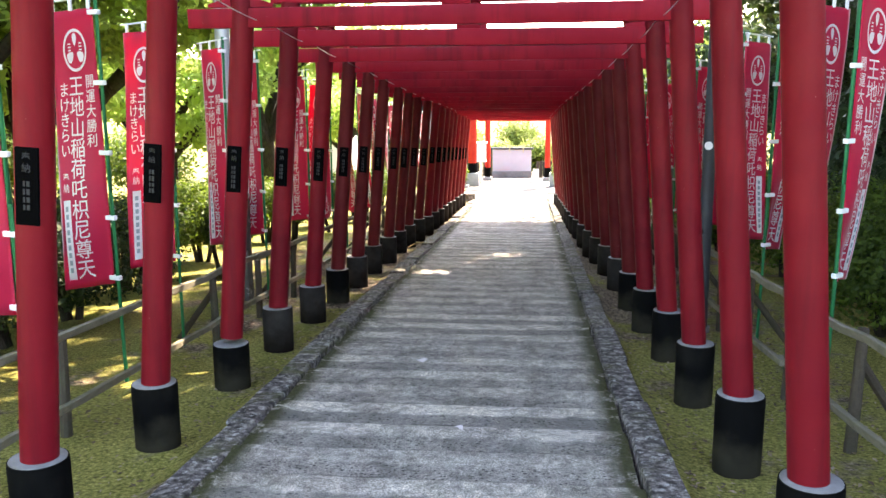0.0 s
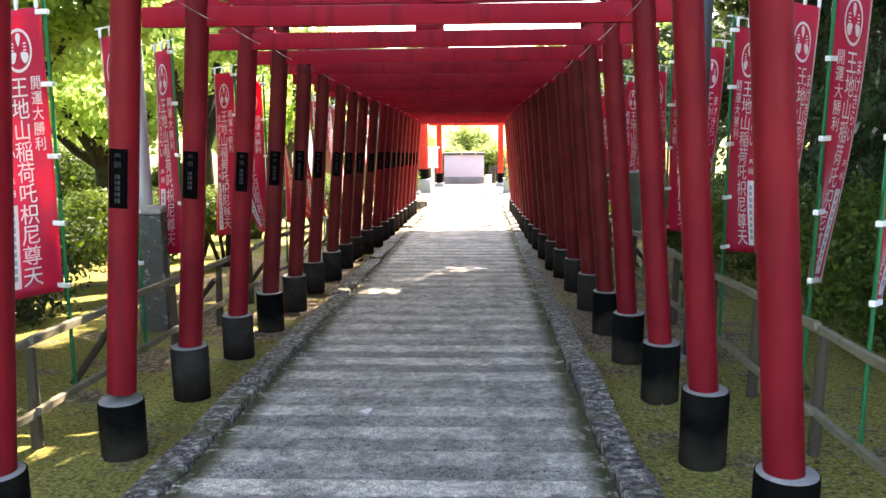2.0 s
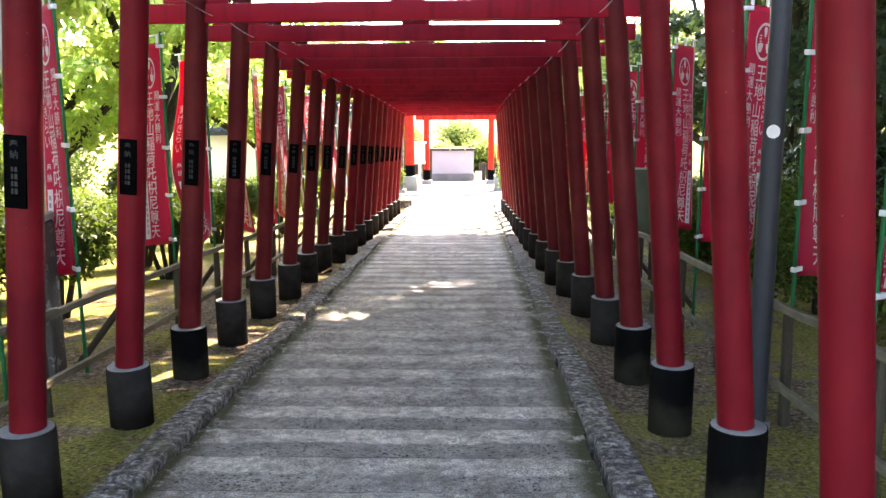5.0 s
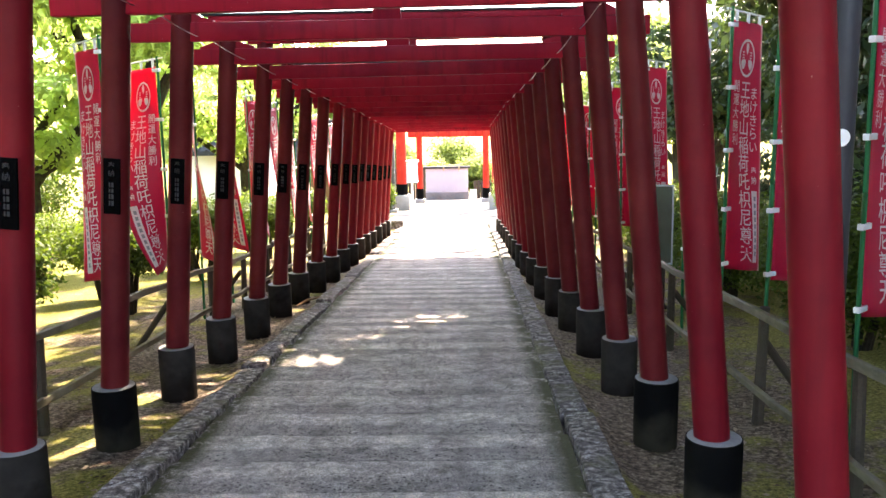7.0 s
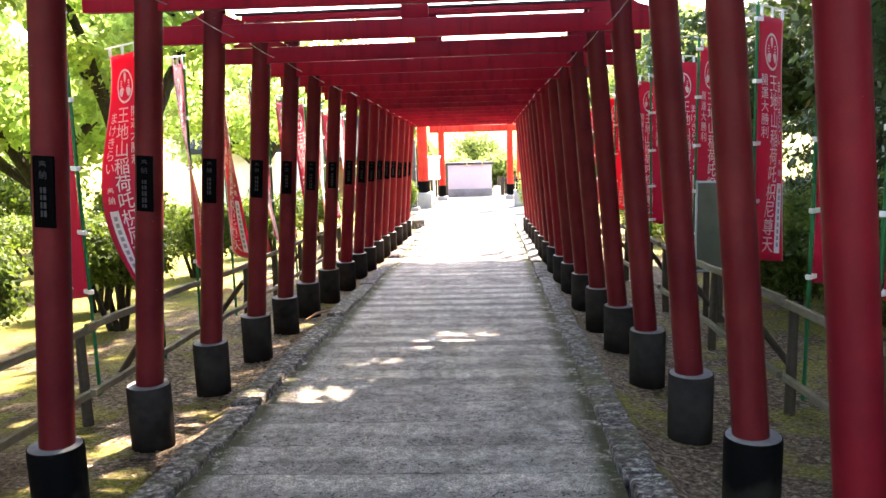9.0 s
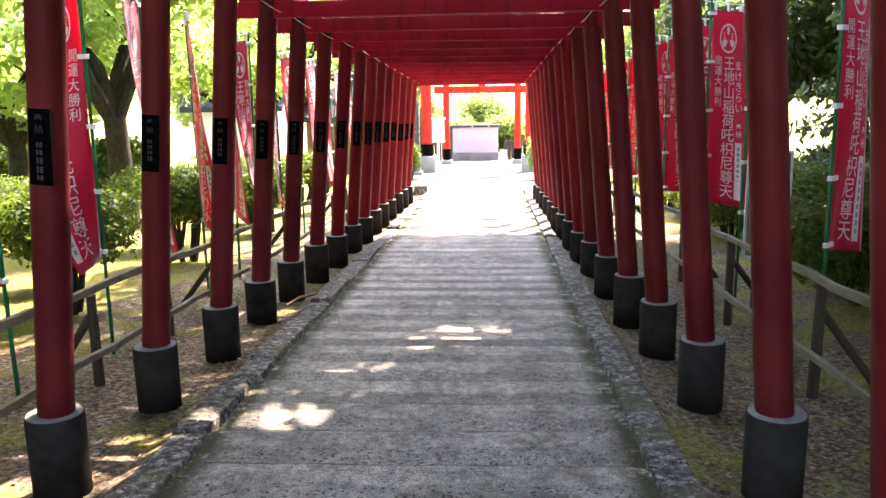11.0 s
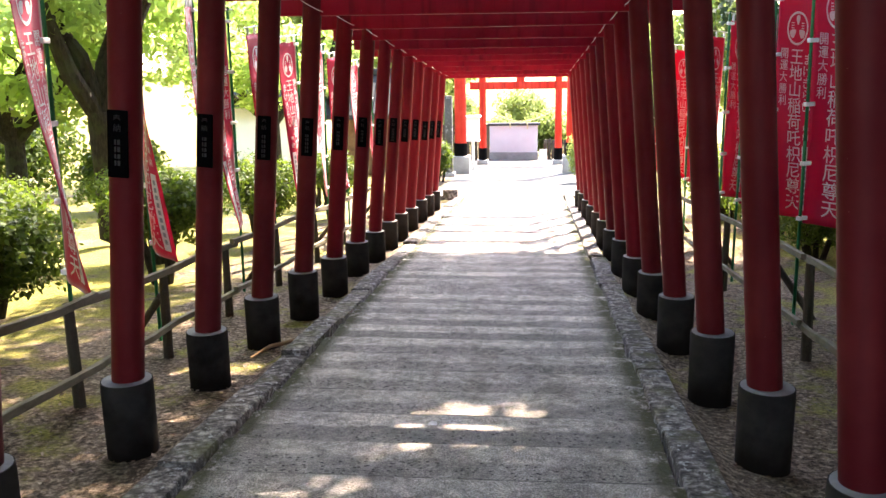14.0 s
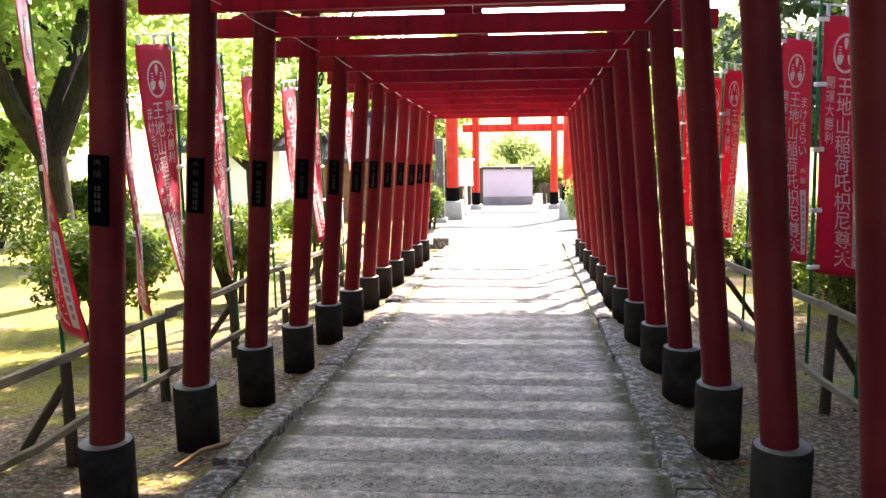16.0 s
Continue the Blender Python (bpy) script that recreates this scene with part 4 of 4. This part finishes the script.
def house(x, s, turn, w, d, eave, ridge, wall_mat, label):
    q = on(x, s)
    root = thing("house", Matrix.Translation((q.x, q.y, rise(q.x, q.y) - 0.1)) @ pose(0, 0, 0, 0, 0, turn), label, "house")
    part("wall", box(w, d, eave + 0.1, (0, 0, eave / 2), 0.01), wall_mat, root)
    bm = bmesh.new()
    o = 0.4
    prof = [(-d / 2 - o, eave - 0.2), (0, ridge), (d / 2 + o, eave - 0.2), (d / 2 + o, eave - 0.06), (0, ridge + 0.16), (-d / 2 - o, eave - 0.06)]
    a = [bm.verts.new((-w / 2 - o, y, z)) for y, z in prof]
    b = [bm.verts.new((w / 2 + o, y, z)) for y, z in prof]
    bm.faces.new((a[0], a[1], a[4], a[5]))
    bm.faces.new((a[1], a[2], a[3], a[4]))
    bm.faces.new((b[0], b[5], b[4], b[1]))
    bm.faces.new((b[1], b[4], b[3], b[2]))
    for k in range(6):
        bm.faces.new((a[k], b[k], b[(k + 1) % 6], a[(k + 1) % 6]))
    bmesh.ops.recalc_face_normals(bm, faces=bm.faces)
    roof = part("roof", bm, TILE, root, "grey tiled roof", smooth=False)
    slope = math.atan2(ridge - eave + 0.2, d / 2 + o)
    run = math.hypot(ridge - eave + 0.2, d / 2 + o)
    for side in (-1, 1):
        n = int((w + 2 * o) / 0.30)
        for i in range(n):
            xx = -w / 2 - o + (i + 0.5) * (w + 2 * o) / n
            p0 = (xx, side * (d / 2 + o), eave - 0.05)
            p1 = (xx, 0, ridge + 0.17)
            part("roof_rib", tube([p0, p1], 0.05, 6), TILE, roof)
    part("ridge_tile", box(w + 2 * o, 0.26, 0.2, (0, 0, ridge + 0.22), 0.04), TILE, roof)
    return root


house(-7.7, 34.0, 0, 2.2, 3.6, 2.65, 3.7, PLASTER, "white-walled house with a grey tiled roof")
house(-5.0, 37.5, 4, 3.0, 3.0, 2.2, 3.2, EAVES, "small brown wooden shed with a tiled roof")

# ---- kerbs and steps ----


def kerb(side, x0, x1, seed):
    root = thing("kerb", Matrix(), "row of dark lichen-spotted kerb stones along the steps", "kerb", "kerbs", "structure")
    rnd = random.Random(seed)
    s = -3.0
    while s < 26.0:
        length = rnd.uniform(0.75, 1.15)
        if side < 0 and 10.6 < s < 11.4:
            length = 0.36
        bm = bmesh.new()
        n, k = 6, 3
        w = x1 - x0
        sets = []
        for j in range(n + 1):
            yy = 0.008 + (length - 0.016) * j / n
            ring = []
            for u, z in ((0, -0.22), (0, -0.01), (0.04, 0.0), (0.5, 0.003), (0.96, 0.0), (1, -0.01), (1, -0.22)):
                jig = 0.007 * noise.noise((u * 3 + seed, (s + yy) * 3.0, z * 4))
                ring.append(bm.verts.new((x0 + w * u + jig, yy, z + 0.005 * noise.noise((u * 4, (s + yy) * 4, seed)))))
            sets.append(ring)
        for a, b in zip(sets, sets[1:]):
            for q in range(6):
                bm.faces.new((a[q], a[q + 1], b[q + 1], b[q]))
        bm.faces.new(sets[0][::-1])
        bm.faces.new(sets[-1])
        bmesh.ops.recalc_face_normals(bm, faces=bm.faces)
        ob = part("kerb_stone", bm, KERB, root)
        ob.matrix_basis = SLOPE @ pose(rnd.uniform(-0.012, 0.012), s, 0.03 + rnd.uniform(-0.008, 0.008), 0, rnd.uniform(-0.8, 0.8), rnd.uniform(-0.5, 0.5))
        s += length


kerb(-1, -1.63, -1.465, 3)
kerb(1, 0.525, 0.69, 8)


def step_mesh(seed):
    """One worn stone tread, 1.9 m wide; y from its inner edge to its nosing."""
    bm = bmesh.new()
    nx = 22
    rows = [(0.0, -0.12), (0.0, 0.004), (0.06, 0.002), (0.16, 0.004), (0.28, 0.002), (0.375, 0.0), (0.396, -0.004), (0.402, -0.014), (0.404, -0.14)]
    grid = []
    for j, (y, z) in enumerate(rows):
        line = []
        for i in range(nx + 1):
            u = i / nx
            x = -0.985 + 1.97 * u
            wav = 0.014 * noise.noise((x * 2.2, seed * 5.3, 0.4)) + 0.006 * noise.noise((x * 9, seed * 3.3, 1.4))
            dy = wav if y > 0.2 else 0
            dip = -0.006 * math.exp(-(x / 0.5) ** 2) if y > 0.1 else 0
            corner = -0.02 * max(0, abs(x) - 0.91) / 0.075 if y > 0.3 else 0
            dz = 0.004 * noise.noise((x * 6, y * 6, seed)) + dip * 0.5
            line.append(bm.verts.new((x, y + dy + corner, z + dz)))
        grid.append(line)
    for a, b in zip(grid, grid[1:]):
        for i in range(nx):
            bm.faces.new((a[i], a[i + 1], b[i + 1], b[i]))
    for line in (0, nx):
        bm.faces.new([g[line] for g in grid][:: 1 if line else -1])
    bmesh.ops.recalc_face_normals(bm, faces=bm.faces)
    return bm


def stairs():
    root = thing("stairs", Matrix(), "long flight of shallow worn grey stone steps", "stairs", kind="structure")
    shapes = []
    rnd = random.Random(4)
    s = -2.814
    i = 0
    while s < 25.6:
        run = 0.415 if 6.4 < s < 11.4 else 0.39
        if i < 5:
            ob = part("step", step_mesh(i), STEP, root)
            shapes.append(ob.data)
        else:
            ob = new("step", rnd.choice(shapes))
            ob.parent = root
        # treads lie less steep than the slope; each nosing stands a few centimetres above the next tread
        ob.matrix_basis = SLOPE @ pose(-0.47 + rnd.uniform(-0.012, 0.012), s, -0.012, 4.2, rnd.uniform(-0.25, 0.25), rnd.uniform(-0.25, 0.25)) @ Matrix.Diagonal((1, run / 0.402, 1, 1))
        s += run
        i += 1


stairs()
q = raw("paving", [on(-2.1, 25.9, 0.012), on(1.2, 25.9, 0.012), on(1.6, 46, 0.03), on(-2.6, 46, 0.03), on(-2.1, 25.9, -0.1), on(1.2, 25.9, -0.1), on(1.6, 46, -0.1), on(-2.6, 46, -0.1)],
        [(0, 1, 2, 3), (4, 7, 6, 5), (0, 4, 5, 1), (1, 5, 6, 2), (2, 6, 7, 3), (3, 7, 4, 0)], PAVING)
tagged(q, "pale sunlit paving before the gates", "paving", kind="structure")


def litter():
    """Fallen leaves and chips on the soil beside the kerbs."""
    rng = np.random.default_rng(9)
    verts, faces = [], []
    for i in range(15000):
        side = rng.random() < 0.45
        s = 2.0 + 23.0 * rng.random()
        x = (-1.72 - 1.3 * rng.random() ** 1.3) if side else (0.76 + 1.6 * rng.random() ** 1.2)
        if side and s < 9 and rng.random() < 0.6:
            continue
        p = on(x, s)
        z = rise(p.x, p.y) + 0.006
        a, r = 6.28 * rng.random(), 0.008 + 0.016 * rng.random()
        t = Vector((math.cos(a), math.sin(a), 0.5 * (rng.random() - 0.5))) * r
        b = Vector((-math.sin(a), math.cos(a), 0.6 * (rng.random() - 0.5))) * r * (0.25 + 0.4 * rng.random())
        c = Vector((p.x, p.y, z))
        k = len(verts)
        verts += [c - t, c + b + Vector((0, 0, 0.004)), c + t, c - b + Vector((0, 0, 0.004))]
        faces.append((k, k + 1, k + 2, k + 3))
    ob = raw("leaf_litter", verts, faces, LITTER)
    tagged(ob, "dry brown leaves and chips scattered on the soil", "leaf litter", kind="stuff")


LITTER = leaf("dry_leaf", (0.04, 0.026, 0.016), (0.12, 0.082, 0.052), (0.34, 0.26, 0.18), (0.2, 0.14, 0.08), 0.1)
litter()
b = part("end_stone", box(0.3, 0.26, 0.22, (0, 0, 0.07), 0.03), KERB)
b.matrix_world = Matrix.Translation(on(-1.72, 25.6))
tagged(b, "squared kerb end stone at the foot of the steps", "stone")


def small_things():
    pts = [on(-1.86, 13.45, -0.035), on(-1.78, 13.62, 0.0), on(-1.66, 13.72, 0.012), on(-1.60, 13.86, 0.0), on(-1.57, 13.98, -0.02)]
    ob = part("fallen_branch", tube(pts, [0.008, 0.013, 0.014, 0.011, 0.006], 7), EAVES)
    tagged(ob, "reddish-brown bent branch lying by the kerb", "branch")
    for i, (x, s, r) in enumerate(((-0.74, 6.02, 0.034), (-0.36, 4.55, 0.022), (0.2, 7.6, 0.018), (-0.55, 12.15, 0.02))):
        bm = bmesh.new()
        ring = [bm.verts.new((r * (1 + 0.35 * math.sin(3 * a + i)) * math.cos(a), 1.5 * r * math.sin(a), 0.004 + 0.006 * math.sin(2 * a + i))) for a in (0.5236 * k for k in range(12))]
        mid = bm.verts.new((0, 0, 0.007))
        for k in range(12):
            bm.faces.new((ring[k], ring[(k + 1) % 12], mid))
        ob = part("paper_scrap", bm, INK)
        ob.matrix_world = SLOPE @ pose(x, s, 0.012, 0, 0, 40 * i)
        tagged(ob, "small pale scrap lying on a stone step", "scrap", "scraps on the steps")


small_things()
